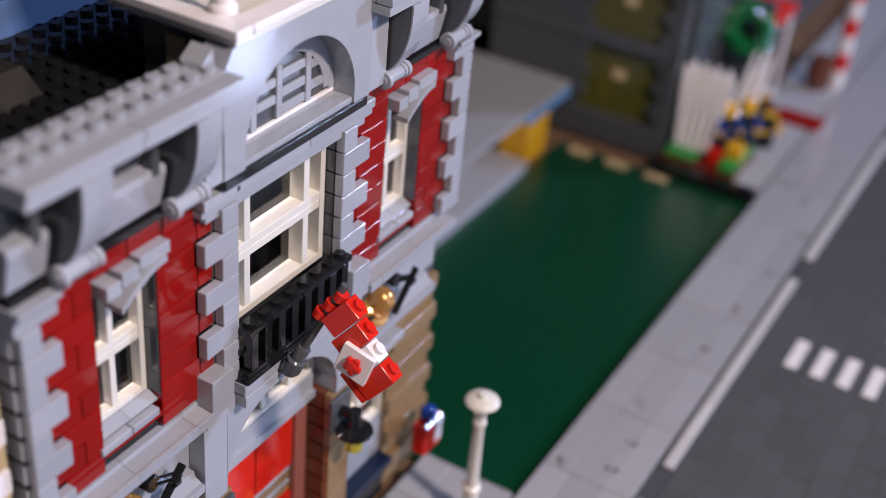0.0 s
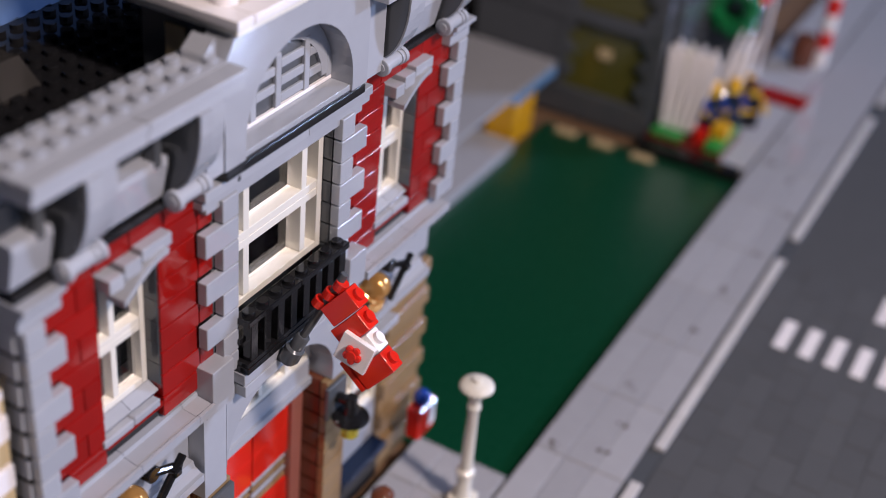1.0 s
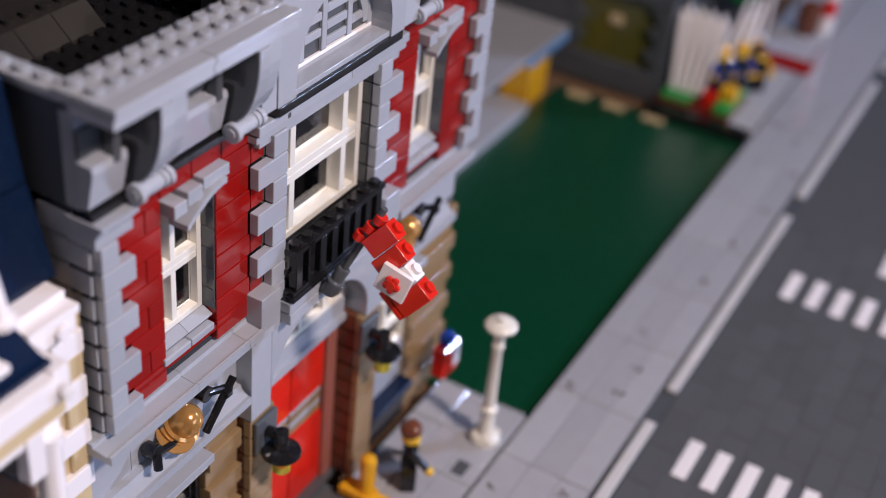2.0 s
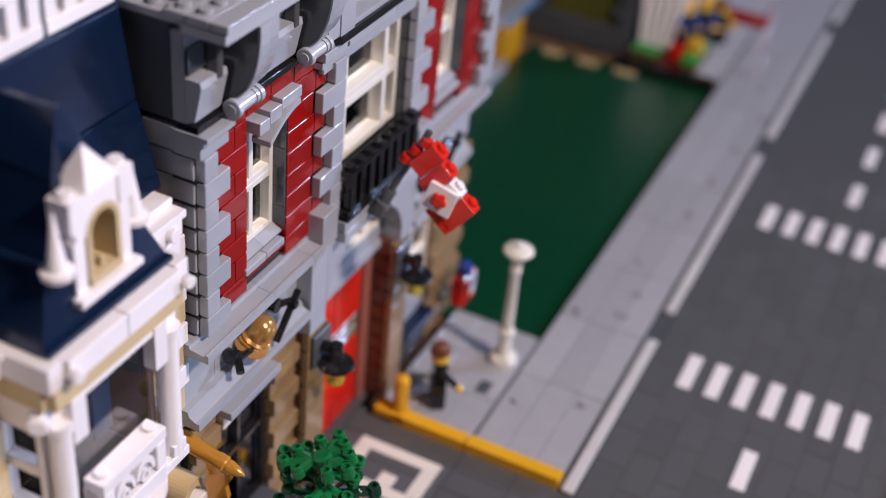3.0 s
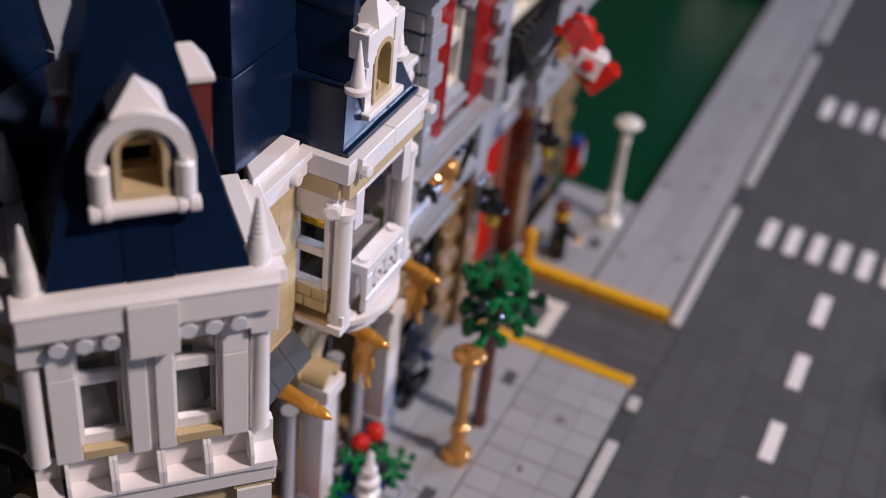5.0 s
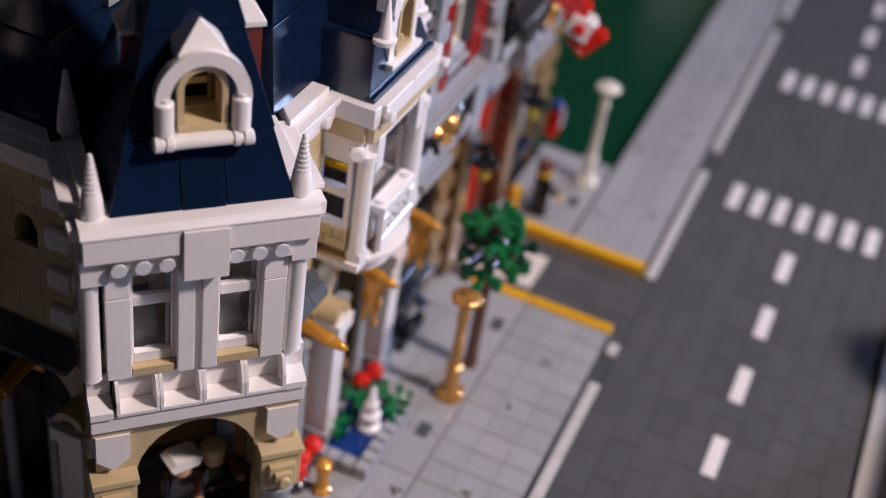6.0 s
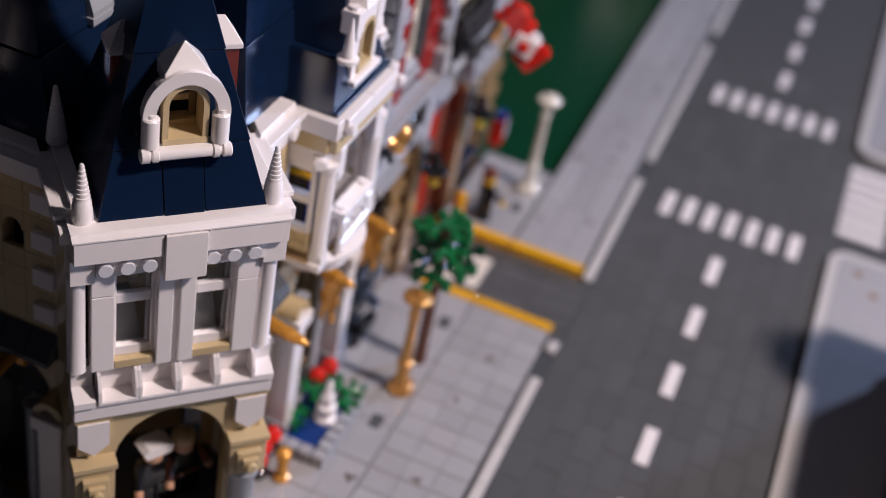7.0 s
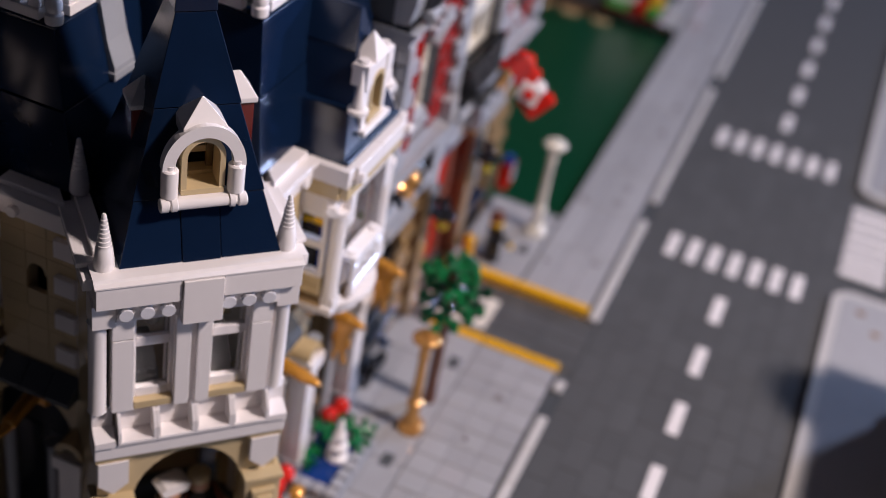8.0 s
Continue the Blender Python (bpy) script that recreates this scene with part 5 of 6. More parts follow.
WC = 31.15
for (z0, h0), (z1, h1) in zip(tiers, tiers[1:]):
    za, zb = z0 + 0.02, z1 - 0.02
    h0 += 0.05
    rear = (WC - h0, WC - h1)
    if spire is None:
        spire = t("spire_roof", slab_of_roof(-h0, -0.98, -h1, -0.98, za, zb, WC + h0 + 0.2, WC + h1, *rear), NAVY, "steep dark blue spire roof")
        t("slope_tier", slab_of_roof(-0.95, 0.95, -0.95, 0.95, za, zb, WC + h0 + 0.25, WC + h1 + 0.05, *rear), NAVY, "", spire)
        t("slope_tier", slab_of_roof(0.98, h0, 0.98, h1, za, zb, WC + h0 + 0.2, WC + h1, *rear), NAVY, "", spire)
    elif z0 < 31:
        t("slope_tier", slab_of_roof(-h0, -0.9, -h1, -0.9, za, zb, WC + h0, WC + h1, *rear), NAVY, "", spire)
        t("slope_tier", slab_of_roof(0.9, h0, 0.9, h1, za, zb, WC + h0, WC + h1, *rear), NAVY, "", spire)
        # black block paints the shade deep in the dormer's window
        t("inner_block", slab_of_roof(-0.88, 0.88, -0.88, 0.88, za, zb, 32.6, 32.6, *rear), BLACK, "", spire)
        t("lintel_block", slab_of_roof(-0.88, 0.88, -0.88, 0.88, 33.75, zb, WC + 2.39, WC + h1, 32.62, 32.62), NAVY, "", spire)
    else:
        t("slope_tier", slab_of_roof(-h0, h0, -h1, h1, za, zb, WC + h0, WC + h1, *rear), NAVY, "", spire)
# dormer of the tower: arch on two rollers round a tan window, with a pointed hat
dz, dw = 30.4, 35.0


def dt(name, bm, material, label="", parent=tower):
    bmesh.ops.translate(bm, verts=bm.verts, vec=(0, UC, 0))
    return t(name, bm, material, label, parent)


dorm = dt("tower_dormer", lathe((dw, -2.1, dz), [(0.3, 0), (0.36, 0.05), (0.36, 0.4), (0.26, 0.44), (0.26, 0.5), (0.36, 0.55), (0.36, 0.8), (0.3, 0.85), (0.28, 3.3), (0.36, 3.35), (0.36, 3.6), (0.26, 3.65), (0.26, 3.75), (0.36, 3.8), (0.36, 4.15), (0.3, 4.2)], (0, 1, 0)), WHITE, "white arched dormer with tan window")
dt("sill", box(33.9, 35.0, -1.3, 1.3, dz - 0.2, dz + 0.3, bevel=0.05), WHITE, "", dorm)
for s in (-1, 1):
    dt("short_column", lathe((34.75, s * 1.6, dz + 0.3), [(0.34, 0), (0.42, 0.08), (0.42, 1.5), (0.34, 1.58)]), WHITE, "", dorm)
    dt("column_pin", lathe((34.75, s * 1.6, dz + 1.88), [(0.26, 0), (0.26, 0.2)]), WHITE, "", dorm)
dt("arch", ring(arc(0, dz + 1.85, 1.42, 1.66, n=24), arc(0, dz + 1.85, 2.0, 2.3, n=24), 34.4, 34.95), WHITE, "", dorm)
fz = dz + 0.3
dt("tan_frame", ring([(0.78, fz + 0.32)] + arc(0, fz + 2.0, 0.78, 0.86, n=18) + [(-0.78, fz + 0.32)], [(1.05, fz + 0.32)] + arc(0, fz + 2.0, 1.05, 1.14, n=18) + [(-1.05, fz + 0.32)], 33.5, 34.75), TAN, "", dorm)
dt("tan_sill", box(33.5, 34.8, -1.05, 1.05, fz, fz + 0.32, bevel=0.03), TAN, "", dorm)
dt("inner_sill", box(32.7, 33.48, -0.86, 0.86, fz + 0.1, fz + 0.5, bevel=0.03), TAN, "", dorm)
dt("inner_frame", ring([(0.55, fz + 0.5)] + arc(0, fz + 1.8, 0.55, 0.6, n=14) + [(-0.55, fz + 0.5)], [(0.84, fz + 0.5)] + arc(0, fz + 1.8, 0.84, 0.9, n=14) + [(-0.84, fz + 0.5)], 32.9, 33.2), DARK_TAN, "", dorm)
dt("inner_bar", box(32.75, 32.95, -0.6, 0.6, fz + 1.2, fz + 1.55, bevel=0.02), TAN, "", dorm)
hat = bmesh.new()
q4 = ((32.9, -1.05), (34.75, -1.05), (34.75, 1.05), (32.9, 1.05))
base = [hat.verts.new((*q, dz + 3.4)) for q in q4]
mid = [hat.verts.new((*q, dz + 3.95)) for q in q4]
ap = hat.verts.new((33.95, 0, dz + 5.2))
for i in range(4):
    hat.faces.new((base[i], base[(i + 1) % 4], mid[(i + 1) % 4], mid[i]))
    hat.faces.new((mid[i], mid[(i + 1) % 4], ap))
hat.faces.new(base[::-1])
bmesh.ops.bevel(hat, geom=list(hat.edges), offset=0.03, segments=1, affect="EDGES")
dt("hat", hat, WHITE, "", dorm)
# chimneys beside the spire
for s in (-1, 1):
    m = 2.75 if s > 0 else -1.98
    ch = t("chimney", box(30.3, 31.7, m - 0.62, m + 0.62, 27.6, 33.75, bevel=0.05), DARK_RED_BROWN, "maroon chimney with a white sloped cap")
    cap = bmesh.new()
    lo = [(30.15, m - 0.74), (31.85, m - 0.74), (31.85, m + 0.74), (30.15, m + 0.74)]
    vs0 = [cap.verts.new((x, y, 33.75)) for x, y in lo]
    vs1 = [cap.verts.new((x, y, 34.0)) for x, y in lo]
    r0, r1 = cap.verts.new((31.0, m - 0.3 * s - 0.3, 35.15)), cap.verts.new((31.0, m - 0.3 * s + 0.3, 35.15))
    cap.faces.new(vs0[::-1])
    for i in range(4):
        cap.faces.new((vs0[i], vs0[(i + 1) % 4], vs1[(i + 1) % 4], vs1[i]))
    cap.faces.new((vs1[0], vs1[1], r0))
    cap.faces.new((vs1[1], vs1[2], r1, r0))
    cap.faces.new((vs1[2], vs1[3], r1))
    cap.faces.new((vs1[3], vs1[0], r0, r1))
    bmesh.ops.bevel(cap, geom=list(cap.edges), offset=0.03, segments=1, affect="EDGES")
    t("chimney_cap", cap, WHITE, "", ch)
# window boxes: four open panels on a sill
t("box_sill", box(34.6, 36.05, -5.15, 5.15, 15.2, 16.2, bevel=0.05), WHITE)
for k in range(4):
    a = -3.95 + 2.02 * k
    bx_ = t("window_box", box(35.0, 36.2, a, a + 2.0, 16.2, 16.45, bevel=0.04), WHITE, "white open panel box")
    t("box_back", box(34.9, 35.2, a, a + 2.0, 16.45, 18.2, bevel=0.04), WHITE, "", bx_)
    for q in (a, a + 1.84):
        t("box_end", prism([(35.2, 16.45), (36.2, 16.45), (36.2, 17.15), (35.8, 18.0), (35.6, 18.15), (35.2, 18.15)], q, q + 0.16, "y"), WHITE, "", bx_)
for s in (-1, 1):
    a, b = sorted((s * 5.15, s * 4.1))
    t("box_end_slope", prism([(34.8, 16.2), (36.2, 16.2), (36.2, 16.6), (35.3, 17.0), (35.3, 18.3), (34.8, 18.3)], a, b, "y"), WHITE)
# arch below, stepped capitals and pointed shields
low = bmesh.new()
arch_wall(low, 34.6, 35.6, -4.95, 4.95, 0.0, 15.2, 0.0, 3.1, 11.0, 3.6)
t("arch_wall", low, TAN)
for s in (-1, 1):
    c = s * 4.15
    t("tan_strip", box(34.8, 35.9, c - 0.95, c + 0.95, 14.8, 15.2, bevel=0.04), TAN)
    t("shield", prism([(c - 0.8, 14.8), (c + 0.8, 14.8), (c + 0.8, 13.2), (c, 12.5), (c - 0.8, 13.2)], 35.0, 36.0), WHITE)
    cap = t("capital", box(34.6, 36.3, c - 1.05, c + 1.05, 9.2, 11.7, bevel=0.06), TAN, "tan stepped capital with a round boss")
    t("capital_step", box(36.3, 36.65, c - 0.7, c + 0.7, 9.6, 11.2, bevel=0.05), TAN, "", cap)
    t("capital_step", box(36.65, 36.95, c - 0.45, c + 0.45, 10.0, 10.9, bevel=0.05), TAN, "", cap)
    t("boss", lathe((36.95, c, 10.4), [(0.32, 0), (0.32, 0.2), (0.25, 0.25)], (1, 0, 0), 12), TAN, "", cap)
    t("capital_rim", box(34.6, 36.5, c - 1.15, c + 1.15, 11.7, 12.1, bevel=0.05), TAN, "", cap)
    t("shaft", lathe((35.6, c, 0.0), [(1.0, 0), (1.0, 0.8), (0.8, 1.0), (0.78, 8.6), (1.0, 8.9), (1.0, 9.2)], seg=14), LIGHT_GREY)


# ---- street furniture ----


def street_lamp(x, y, material, label, h=9.85):
    lampd = thing("street_lamp", (x, y, 0), label, "street lamp", "street lamps")
    base = bmesh.new()
    add_lathe(base, (x, y, 0), [(1.0, 0), (1.02, 0.15), (0.95, 0.35), (0.7, 0.5)], seg=18)
    for k in range(4):
        a = math.pi / 2 * k + 0.785
        add_lathe(base, (x + 0.62 * math.cos(a), y + 0.62 * math.sin(a), 0), [(0.42, 0), (0.42, 0.5), (0.3, 0.62)], seg=10)
    part("base", base, material, lampd)
    part("shaft", lathe((x, y, 0.45), [(0.68, 0), (0.5, 0.4), (0.46, 1.9), (0.58, 2.0), (0.58, 2.3), (0.4, 2.45), (0.33, h - 3.0), (0.42, h - 2.8), (0.42, h - 2.6), (0.33, h - 2.5), (0.36, h - 2.1)], seg=18), material, lampd)
    part("neck", lathe((x, y, h - 1.75), [(0.36, 0), (0.45, 0.35), (0.46, 0.6), (0.4, 0.85)], seg=18), material, lampd)
    part("shade", lathe((x, y, h - 0.85), [(0.5, 0), (0.98, 0.04), (1.06, 0.14), (1.04, 0.27), (0.86, 0.42), (0.5, 0.53), (0.31, 0.56), (0.31, 0.74), (0.22, 0.78)], seg=22), material, lampd)
    return lampd


street_lamp(-1.34, -4.56, CREAM, "white plastic street lamp on grey pavement", 10.1)
street_lamp(-1.15, -34.5, GOLD, "pearl gold street lamp near the tree", 9.3)

tree = thing("tree", (-1.1, -31.0, 0), "small plastic tree with green branching leaves", "tree")
part("trunk", lathe((-1.1, -31.0, 0), [(0.5, 0), (0.48, 0.4), (0.44, 3.0), (0.46, 3.05), (0.42, 6.0), (0.44, 6.05), (0.38, 9.4), (0.3, 12.5)], seg=14), BROWN, tree)


def add_flat_twig(bm, a, b, wa, wb):
    """A flat moulded twig that tapers from a to b, with a ridged top."""
    lo, hi, mid = Vector((0, 0, -0.02)), Vector((0, 0, 0.26)), Vector((0, 0, 0.34))
    rings = [[bm.verts.new(p + q) for p, q in ((c - w, lo), (c + w, lo), (c + w, hi), (c, mid), (c - w, hi))] for c, w in ((a, wa), (b, wb))]
    for i in range(5):
        j = (i + 1) % 5
        bm.faces.new((rings[0][i], rings[0][j], rings[1][j], rings[1][i]))
    bm.faces.new(rings[0][::-1])
    bm.faces.new(rings[1])


def leaf_spray(z, turn, tilt, size, cx, cy):
    """One moulded spray: a hub with forked flat twigs that end in hollow round tips."""
    bm = bmesh.new()
    add_lathe(bm, (0, 0, -0.05), [(0.5, 0), (0.52, 0.1), (0.52, 0.35), (0.4, 0.45)], seg=12)
    for k in range(3):
        a = 2 * math.pi * k / 3 + (0.22 if k == 2 else 0)
        r = size * (1.0 if k else 0.88)
        way = Vector((math.cos(a), math.sin(a), 0))
        side = Vector((-way.y, way.x, 0))
        for root, tip, wide in ((way * 0.2, way * r, 0.34), (way * r * 0.3, way * r * 0.62 + side * r * 0.42, 0.26), (way * r * 0.3, way * r * 0.66 - side * r * 0.4, 0.26)):
            d = (tip - root).normalized()
            n = Vector((-d.y, d.x, 0))
            add_flat_twig(bm, root, tip - d * 0.2, n * wide, n * 0.22)
            add_lathe(bm, tip + Vector((0, 0, -0.16)), [(0.26, 0), (0.36, 0.05), (0.36, 0.4), (0.31, 0.42), (0.31, 0.64), (0.27, 0.68), (0.17, 0.68), (0.15, 0.46)], seg=12)
    m = Matrix.Rotation(turn, 4, "Z") @ Matrix.Rotation(tilt, 4, "X")
    bmesh.ops.transform(bm, matrix=m, verts=bm.verts)
    bmesh.ops.translate(bm, verts=bm.verts, vec=(cx, cy, z))
    return bm


for i, (z, turn, tilt, size) in enumerate(((9.0, 0.35, 0.14, 2.7), (10.2, 2.3, -0.16, 2.7), (11.3, 1.0, 0.2, 2.3), (12.5, 1.55, -0.25, 1.9))):
    part("leaf_spray", leaf_spray(z, turn, tilt, size, -1.1, -31.0), DEEP_GREEN if i == 1 else LEAF_GREEN, tree)

# pool with a spout and plants before the corner house
fx, fy0 = -4.3, -40.6
pool = thing("fountain", (fx, fy0, 0), "small grey fountain with blue water and plants", "fountain")
part("basin", box(-7.3, -2.7, -44.4, -37.6, 0, 0.5, bevel=0.05), DARK_GREY, pool)
for k in range(7):
    y0 = -44.5 + 0.985 * k
    for x0, x1 in ((-7.4, -6.5), (-3.5, -2.6)):
        part("rim_stone", box(x0, x1, y0 + 0.06, y0 + 0.925, 0.0, 0.95, bevel=0.07), LIGHT_GREY if (k + int(x0)) % 3 else PAVE_GREY, pool)
for k in range(3):
    for y0, y1 in ((-44.5, -43.6), (-38.5, -37.6)):
        part("rim_stone", box(-6.44 + 0.98 * k, -5.58 + 0.98 * k, y0, y1, 0.0, 0.95, bevel=0.07), LIGHT_GREY if k % 2 else PAVE_GREY, pool)
part("water", box(-6.45, -3.55, -43.55, -38.55, 0.5, 0.68, bevel=0.03), plastic("clear_blue_plastic", (0.01, 0.05, 0.24), 0.08, 0.05, clear=0.2), pool)
part("spout", lathe((fx, fy0, 0.4), [(0.8, 0), (0.8, 0.5), (0.5, 0.7), (0.7, 1.1), (0.7, 1.5), (0.35, 1.7), (0.5, 2.0), (0.5, 2.4), (0.3, 2.6), (0.22, 3.6), (0.05, 3.9)]), WHITE, pool)
for px, py, sz in ((fx + 0.4, fy0 + 2.3, 1.3), (fx - 1.6, fy0 + 1.2, 0.9), (fx - 1.7, fy0 - 1.4, 0.9)):
    sprig = leaf_spray(0, px * 3, 0.35, 2.4, 0, 0)
    bmesh.ops.scale(sprig, vec=(0.5 * sz, 0.5 * sz, 0.6), verts=sprig.verts)
    bmesh.ops.translate(sprig, vec=(px, py, 1.35), verts=sprig.verts)
    part("plant", sprig, LEAF_GREEN, pool)
for px, py in ((fx + 0.4, fy0 + 2.3), (fx - 1.6, fy0 + 1.2), (fx - 1.7, fy0 - 1.4)):
    part("plant_stem", lathe((px, py, 0.5), [(0.25, 0), (0.25, 0.85)], seg=8), LEAF_GREEN, pool)

# red flower balls in black pots along the wall
for px, py in ((-6.0, -36.6), (-6.3, -37.9), (-6.35, -44.6), (-6.4, -45.9), (-6.1, -47.0)):
    pot = thing("flower_pot", (px, py, 0), "red ball flower in a black pot", "plant", "flower pots")
    part("pot", lathe((px, py, 0), [(0.5, 0), (0.6, 0.1), (0.65, 0.8), (0.5, 0.9)], seg=12), BLACK, pot)
    part("flower", lathe((px, py, 0.85), [(0.2, 0), (0.55, 0.2), (0.68, 0.6), (0.6, 0.95), (0.35, 1.2), (0.05, 1.28)], seg=14), BRIGHT_RED, pot)

single("bollard", lathe((-4.6, -46.4, 0), [(0.55, 0), (0.55, 0.3), (0.36, 0.45), (0.36, 1.9), (0.5, 2.0), (0.5, 2.5), (0.2, 2.7)]), (-4.6, -46.4, 0), PEARL_GOLD, "pearl gold bollard on grey pavement", "bollard")
bin_ = thing("scooter", (-5.9, -30.6, 0), "small glossy black scooter against the wall", "scooter")
sb = bmesh.new()
add_box(sb, -6.3, -5.5, -32.2, -29.4, 0.7, 1.3, bevel=0.2)
add_box(sb, -6.2, -5.6, -31.9, -30.6, 1.2, 2.1, bevel=0.25)
part("body", sb, BLACK, bin_)
for wy in (-32.0, -29.4):
    wheel = lathe((-6.2, wy, 0.65), [(0.3, 0), (0.62, 0.05), (0.65, 0.3), (0.62, 0.55), (0.3, 0.6)], (1, 0, 0), 16)
    part("wheel", wheel, BLACK, bin_)
hb = bmesh.new()
add_rod(hb, (-5.9, -29.5, 1.1), 0.12, 2.0, (0, -0.25, 1), 8)
add_rod(hb, (-6.7, -29.95, 3.0), 0.12, 1.6, (1, 0, 0), 8)
part("handlebar", hb, DARK_GREY, bin_)
part("screen", prism([(-29.45, 1.9), (-29.3, 1.9), (-29.7, 3.2), (-29.85, 3.2)], -6.25, -5.55), plastic("clear_light_blue_plastic", (0.35, 0.55, 0.9), 0.08, clear=0.5), bin_)

# call box on the station's corner pier
cb = part("call_box", box(-6.0, -5.0, -4.2, -2.2, 2.8, 5.2, bevel=0.12), BRIGHT_RED, station, "red call box with white label and blue lamp")
part("label", box(-5.02, -4.94, -3.1, -2.3, 3.3, 5.0, bevel=0.02), WHITE, cb)
part("blue_lamp", lathe((-5.5, -3.2, 5.17), [(0.45, 0), (0.58, 0.25), (0.52, 0.65), (0.3, 0.9), (0.05, 1.0)]), BLUE, cb)

# ---- toy figures, each a single plain body ----


def doll(x, y, z, turn, legs, torso, hair, skin, label, arm=0.6, hat=None):
    bm = bmesh.new()
    mats = [legs, torso, skin, hair]

    def tint(k, start):
        bm.faces.ensure_lookup_table()
        for f in bm.faces[start:]:
            f.material_index = k
    n = len(bm.faces)
    for s in (-1, 1):
        add_box(bm, -0.5, 0.5, s * 0.5 - 0.46, s * 0.5 + 0.46, 0, 1.75, bevel=0.08)
    add_box(bm, -0.45, 0.45, -0.95, 0.95, 1.6, 2.0, bevel=0.06)
    tint(0, n)
    n = len(bm.faces)
    add_prism(bm, [(-0.95, 2.0), (0.95, 2.0), (0.68, 3.55), (-0.68, 3.55)], -0.45, 0.45)
    for s in (-1, 1):
        add_rod(bm, (0, s * 0.85, 3.35), 0.26, 1.5, (arm if s < 0 else 0.2, s * 0.35, -0.8), 10)
    tint(1, n)
    n = len(bm.faces)
    for s in (-1, 1):
        d = Vector((arm if s < 0 else 0.2, s * 0.35, -0.8)).normalized()
        add_lathe(bm, Vector((0, s * 0.85, 3.35)) + d * 1.45, [(0.24, 0), (0.28, 0.15), (0.24, 0.45)], d, 10)
    add_lathe(bm, (0, 0, 3.5), [(0.35, 0), (0.6, 0.12), (0.62, 0.9), (0.5, 1.08)], seg=14)
    tint(2, n)
    n = len(bm.faces)
    if hat:
        add_prism(bm, [(-0.72, 4.3), (0.72, 4.3), (0.95, 4.75), (0.6, 5.0), (-0.6, 5.0), (-0.95, 4.75)], -0.5, 0.75)
    else:
        add_lathe(bm, (-0.05, 0, 4.1), [(0.6, 0), (0.7, 0.2), (0.68, 0.55), (0.45, 0.8), (0.1, 0.88)], seg=12)
    tint(3, n)
    bmesh.ops.rotate(bm, verts=bm.verts, cent=(0, 0, 0), matrix=Matrix.Rotation(radians(turn), 3, "Z"))
    bmesh.ops.translate(bm, verts=bm.verts, vec=(x, y, z))
    ob = single("toy_figure", bm, (x, y, z), mats[0], label, "toy figure", "toy figures")
    for m in mats[1:]:
        ob.data.materials.append(m)
    return ob


doll(-3.5, -10.9, 0.0, 30, BLACK, BLACK, BROWN, SKIN, "black-suited toy figure with brown hair on pavement", 0.9)
for w, u, legs, torso, hair, hat, words in ((33.3, -0.35, BLACK, BLACK, WHITE, True, "dark toy figure with a white cap inside the arch"), (33.0, 1.45, BLACK, BROWN, TAN, None, "tan-haired toy figure in brown inside the arch")):
    doll((w + u + S0) / 2 ** 0.5, (u + S0 - w) / 2 ** 0.5, 5.0, -30, legs, torso, hair, FLESH, words, 0.7, hat=hat)
doll(-5.3, 51.5, 1.3, -40, NAVY, BLUE, YELLOW, SKIN, "blue toy figure at the far stand", 0.8)
doll(-4.0, 53.4, 1.3, -60, NAVY, BLUE, YELLOW, SKIN, "dark blue toy figure at the far stand", 0.6)
doll(-2.9, 57.0, 0.0, -50, BLACK, YELLOW, BROWN, SKIN, "orange toy figure behind the far stand", 0.7)
doll(-4.6, 60.5, 0.0, -30, BLACK, BROWN, LIGHT_GREY, YELLOW, "brown toy figure on the far pavement", 0.6)

# ---- beyond the green baseplate ----
deck = thing("platform", (-27, 38, -0.75), "light grey raised deck on orange legs", "platform")
part("deck", box(-50, -20.6, 20.0, 49.0, 4.1, 4.6, bevel=0.06), PAVE_GREY, deck)
part("lower_slab", box(-50, -19.6, 16.0, 39.0, -0.75, 0.3, bevel=0.06), PAVE_GREY, deck)
part("leg", box(-23.2, -20.2, 39.6, 43.8, -0.75, 3.4, bevel=0.06), YELLOW, deck)
part("blue_plate", box(-23.6, -20.3, 39.8, 48.6, 3.4, 4.1, bevel=0.05), plastic("light_blue_plastic", (0.14, 0.32, 0.60), 0.25), deck)
part("leg", box(-48, -45, 22, 26, -0.75, 4.1, bevel=0.06), YELLOW, deck)
part("leg", box(-48, -45, 44, 48, -0.75, 4.1, bevel=0.06), YELLOW, deck)

far = thing("olive_house", (-20, 56, -0.75), "olive green and grey brick house behind the baseplate", "building")
part("base_wall", box(-30, -10.4, 49.0, 75, -0.75, 2.1, bevel=0.05), DARK_GREY, far)
part("body", box(-30, -10.8, 49.8, 75, 2.1, 24.0, bevel=0.05), OLIVE, far)
part("left_pier", box(-30, -20.9, 49.3, 51, 2.1, 24.0, bevel=0.05), DARK_GREY, far)
for z in (9.2, 17.6):
    part("band", box(-30, -10.3, 49.1, 75, z, z + 1.3, bevel=0.05), DARK_GREY, far)
for k in range(15):
    w = 1.6 if k % 2 else 0.9
    part("quoin", box(-10.9 - w, -10.35, 49.2, 51.0, 2.1 + 1.2 * k, 3.25 + 1.2 * k, bevel=0.05), DARK_GREY, far)
    part("quoin", box(-20.9, -20.9 + w, 49.2, 51.0, 2.1 + 1.2 * k, 3.25 + 1.2 * k, bevel=0.05), DARK_GREY, far)
part("plaque", box(-16.8, -15.4, 49.55, 49.85, 5.9, 6.9, bevel=0.05), TAN, far)
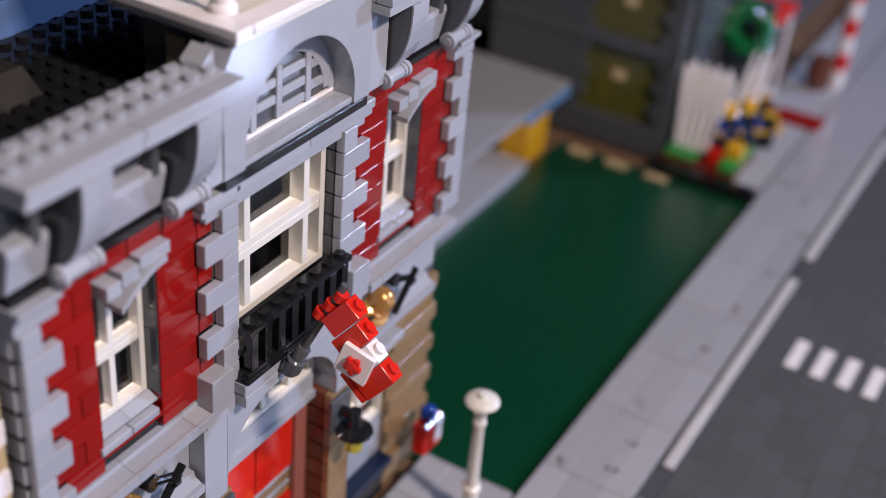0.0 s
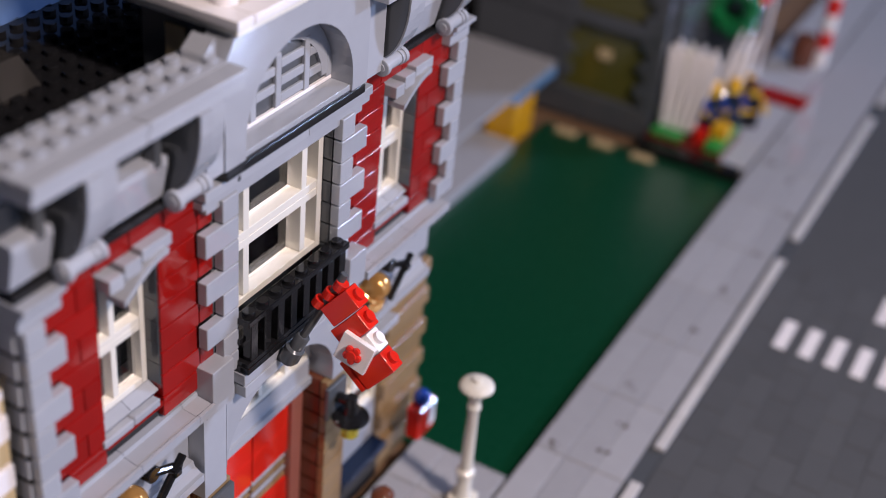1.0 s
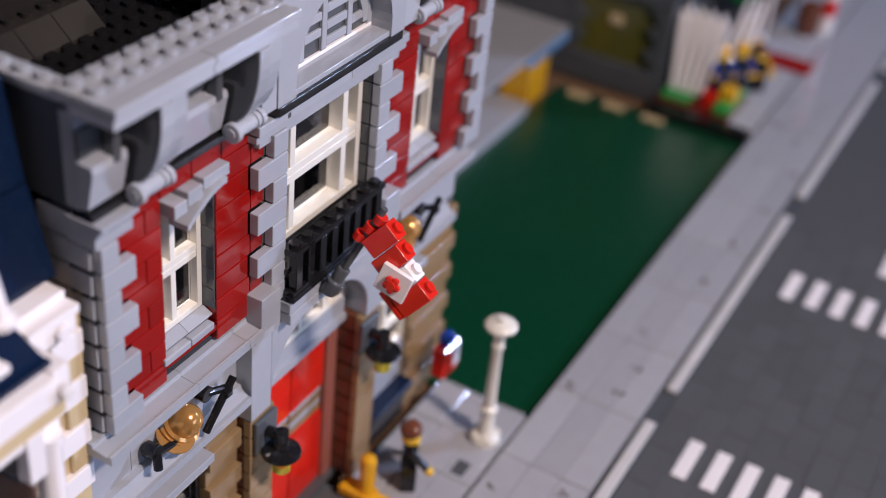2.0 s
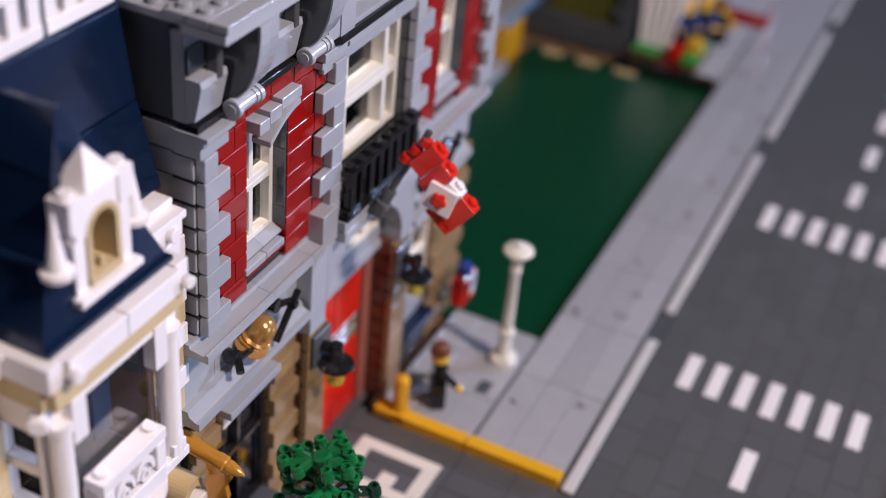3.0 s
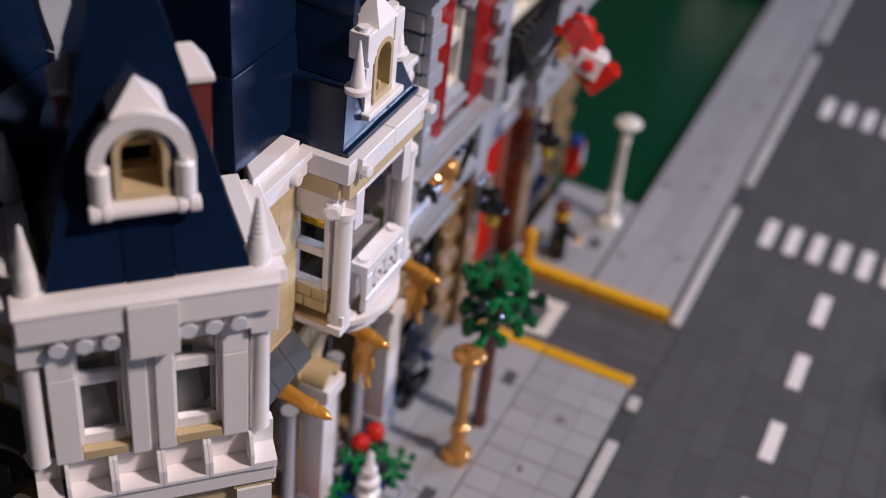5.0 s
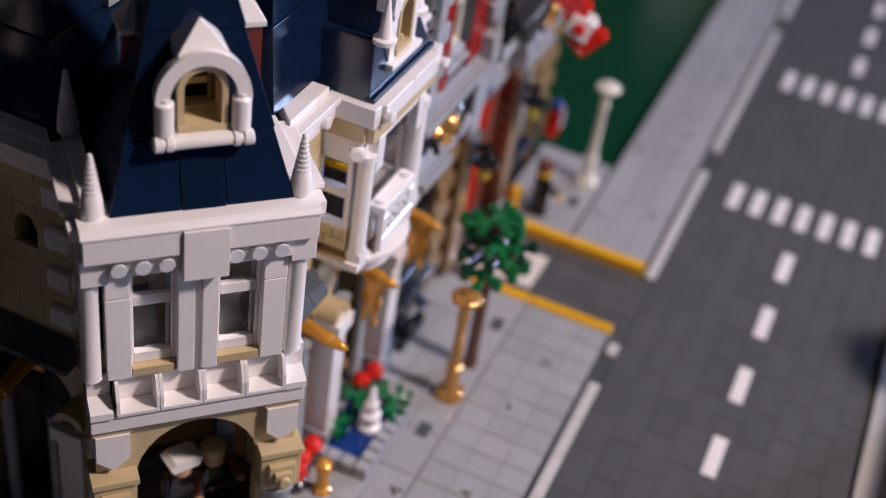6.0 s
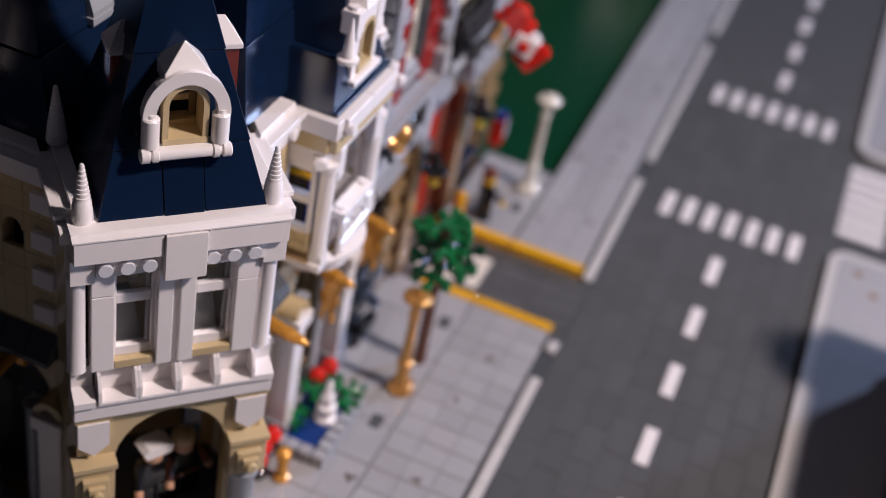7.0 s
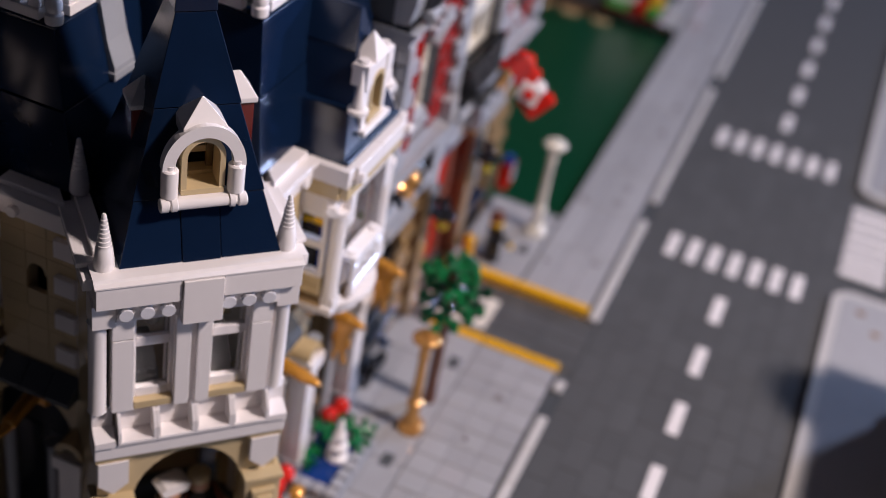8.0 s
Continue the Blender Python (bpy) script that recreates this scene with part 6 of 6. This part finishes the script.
part("plaque", box(-16.8, -15.4, 49.55, 49.85, 13.4, 14.4, bevel=0.05), TAN, far)
for px in (-17.2, -13.3, -9.2):
    part("step", box(px - 1.1, px + 1.1, 45.0, 45.9, -0.76, -0.45, bevel=0.04), TAN, far)
part("dark_foot", box(-10.4, -0.3, 46.7, 48.0, -0.9, 0.25, bevel=0.05), BLACK, far)
part("shop_wall", box(-10.8, -9.6, 51, 110, 0, 22, bevel=0.05), DARK_GREY, far)
part("black_tower", box(-48, -30.2, 52, 80, -0.75, 40, bevel=0.05), BLACK, far)

stand = thing("market_stand", (-6.5, 50.5, 0.0), "white ribbed stand on green and brown plates", "stand")
part("brown_base", box(-10.2, -2.6, 48.2, 54.5, -0.8, 0.5, bevel=0.05), DARK_RED_BROWN, stand)
part("green_plate", box(-9.8, -6.8, 48.4, 54.0, 0.5, 1.0, bevel=0.05), plastic("bright_green_plastic", (0.03, 0.32, 0.06), 0.25), stand)
part("green_plate", box(-4.4, -2.8, 48.4, 54.0, 0.5, 1.3, bevel=0.05), bpy.data.materials["bright_green_plastic"], stand)
for k in range(9):
    b = lathe((-9.3 + 0.34 * k, 50.2 + 0.3 * (k % 2), 1.0), [(0.34, 0), (0.42, 0.4), (0.36, 2.4), (0.42, 4.6), (0.34, 7.4 + 0.5 * (k % 2)), (0.1, 8.0 + 0.5 * (k % 2))], (0.03 * (k - 3), 0.1, 1), 10)
    part("rib", b, WHITE if k != 3 else CREAM, stand)
for k in range(3):
    part("rib", lathe((-6.3 + 0.8 * k, 54.6, 0.5), [(0.3, 0), (0.4, 3), (0.34, 7), (0.1, 9.6)], (0.12, 0.2, 1), 10), WHITE, stand)
part("orange_block", box(-4.5, -2.9, 50.0, 51.5, 1.3, 2.6, bevel=0.1), YELLOW, stand)
part("red_block", box(-5.9, -4.7, 49.4, 50.3, 0.5, 2.0, bevel=0.1), BRIGHT_RED, stand)

single("doormat", box(-4.0, 0.9, 64.0, 67.2, 0.0, 0.25, bevel=0.05), (-1.5, 65.6, 0), RED, "flat dark red mat on the far pavement", "mat")
wr = bmesh.new()
n = 20
for i in range(n):
    a, b = 2 * math.pi * i / n, 2 * math.pi * (i + 1) / n
    ca = Vector((-7.4 + 1.9 * math.cos(a), 60.0, 10.2 + 1.9 * math.sin(a)))
    add_lathe(wr, ca, [(0.4, -0.6), (1.0, -0.35), (1.05, 0.25), (0.5, 0.6)], (math.cos(1.7 * i), math.sin(2.3 * i), 0.4), 8)
shop = thing("shop_display", (-7.5, 60, 0), "far shop display with a green wreath and red awning", "shop")
part("wreath", wr, LEAF_GREEN, shop, kind="stuff")
part("wall_stub", box(-9.7, -5.6, 60.8, 62.0, 0, 13.0, bevel=0.05), DARK_GREY, shop)
part("awning", box(-9.6, -5.4, 62.4, 70.0, 9.6, 10.6, bevel=0.1), BRIGHT_RED, shop)
part("awning_post", box(-6.0, -5.6, 69.2, 69.8, 0, 9.6, bevel=0.05), WHITE, shop)
part("awning_post", box(-6.0, -5.6, 62.6, 63.2, 0, 9.6, bevel=0.05), WHITE, shop)
part("barrel", lathe((-2.6, 75.0, 0), [(1.1, 0), (1.4, 1.4), (1.4, 2.2), (1.1, 3.6)], seg=16), BROWN, shop)
pole = thing("striped_pole", (-1.0, 77.0, 0), "red and white striped pole on the far pavement", "pole")
for k in range(6):
    part("band", lathe((-1.0, 77.0, 2.0 * k), [(0.8, 0), (0.8, 2.0)], seg=14), BRIGHT_RED if k % 2 else WHITE, pole)

# building across the street; its front stands at the edge of the opposite pavement and shades it
across = thing("opposite_building", (46, -40, 0.08), "dark grey brick building with an added round turret", "building")
part("plinth", box(33.4, 59, -66, -10.8, 0.075, 1.4, bevel=0.05), DARK_GREY, across)
part("storey_wall", box(33.8, 59, -65.6, -11.2, 1.42, 10.4, bevel=0.05), DARK_GREY, across)
part("string_course", box(33.5, 59.2, -65.9, -10.9, 10.42, 11.0, bevel=0.05), ROAD_GREY, across)
part("parapet", box(33.8, 59, -65.6, -11.2, 11.02, 12.3, bevel=0.1), DARK_GREY, across)
for j in range(5):
    y0 = -62.5 + 8.0 * j
    win = part("window", box(33.62, 33.8, y0, y0 + 4.6, 3.2, 9.4, bevel=0.03), WHITE, across)
    part("pane", box(33.56, 33.62, y0 + 0.5, y0 + 2.15, 3.7, 8.9, bevel=0.01), BLACK, win)
    part("pane", box(33.56, 33.62, y0 + 2.45, y0 + 4.1, 3.7, 8.9, bevel=0.01), BLACK, win)
# turret is an addition, sized to cast a rounded shadow on the road
turret = part("turret", lathe((37.4, -16.5, 12.32), [(3.5, 0), (3.5, 3.4), (3.75, 3.5), (3.75, 3.9)], seg=28), DARK_GREY, across, "round dark grey turret added to cast shade on the road")
part("turret_roof", lathe((37.4, -16.5, 16.24), [(3.6, 0), (3.4, 1.6), (2.6, 3.4), (1.2, 4.6), (0.1, 5.2)], seg=28), NAVY, turret)
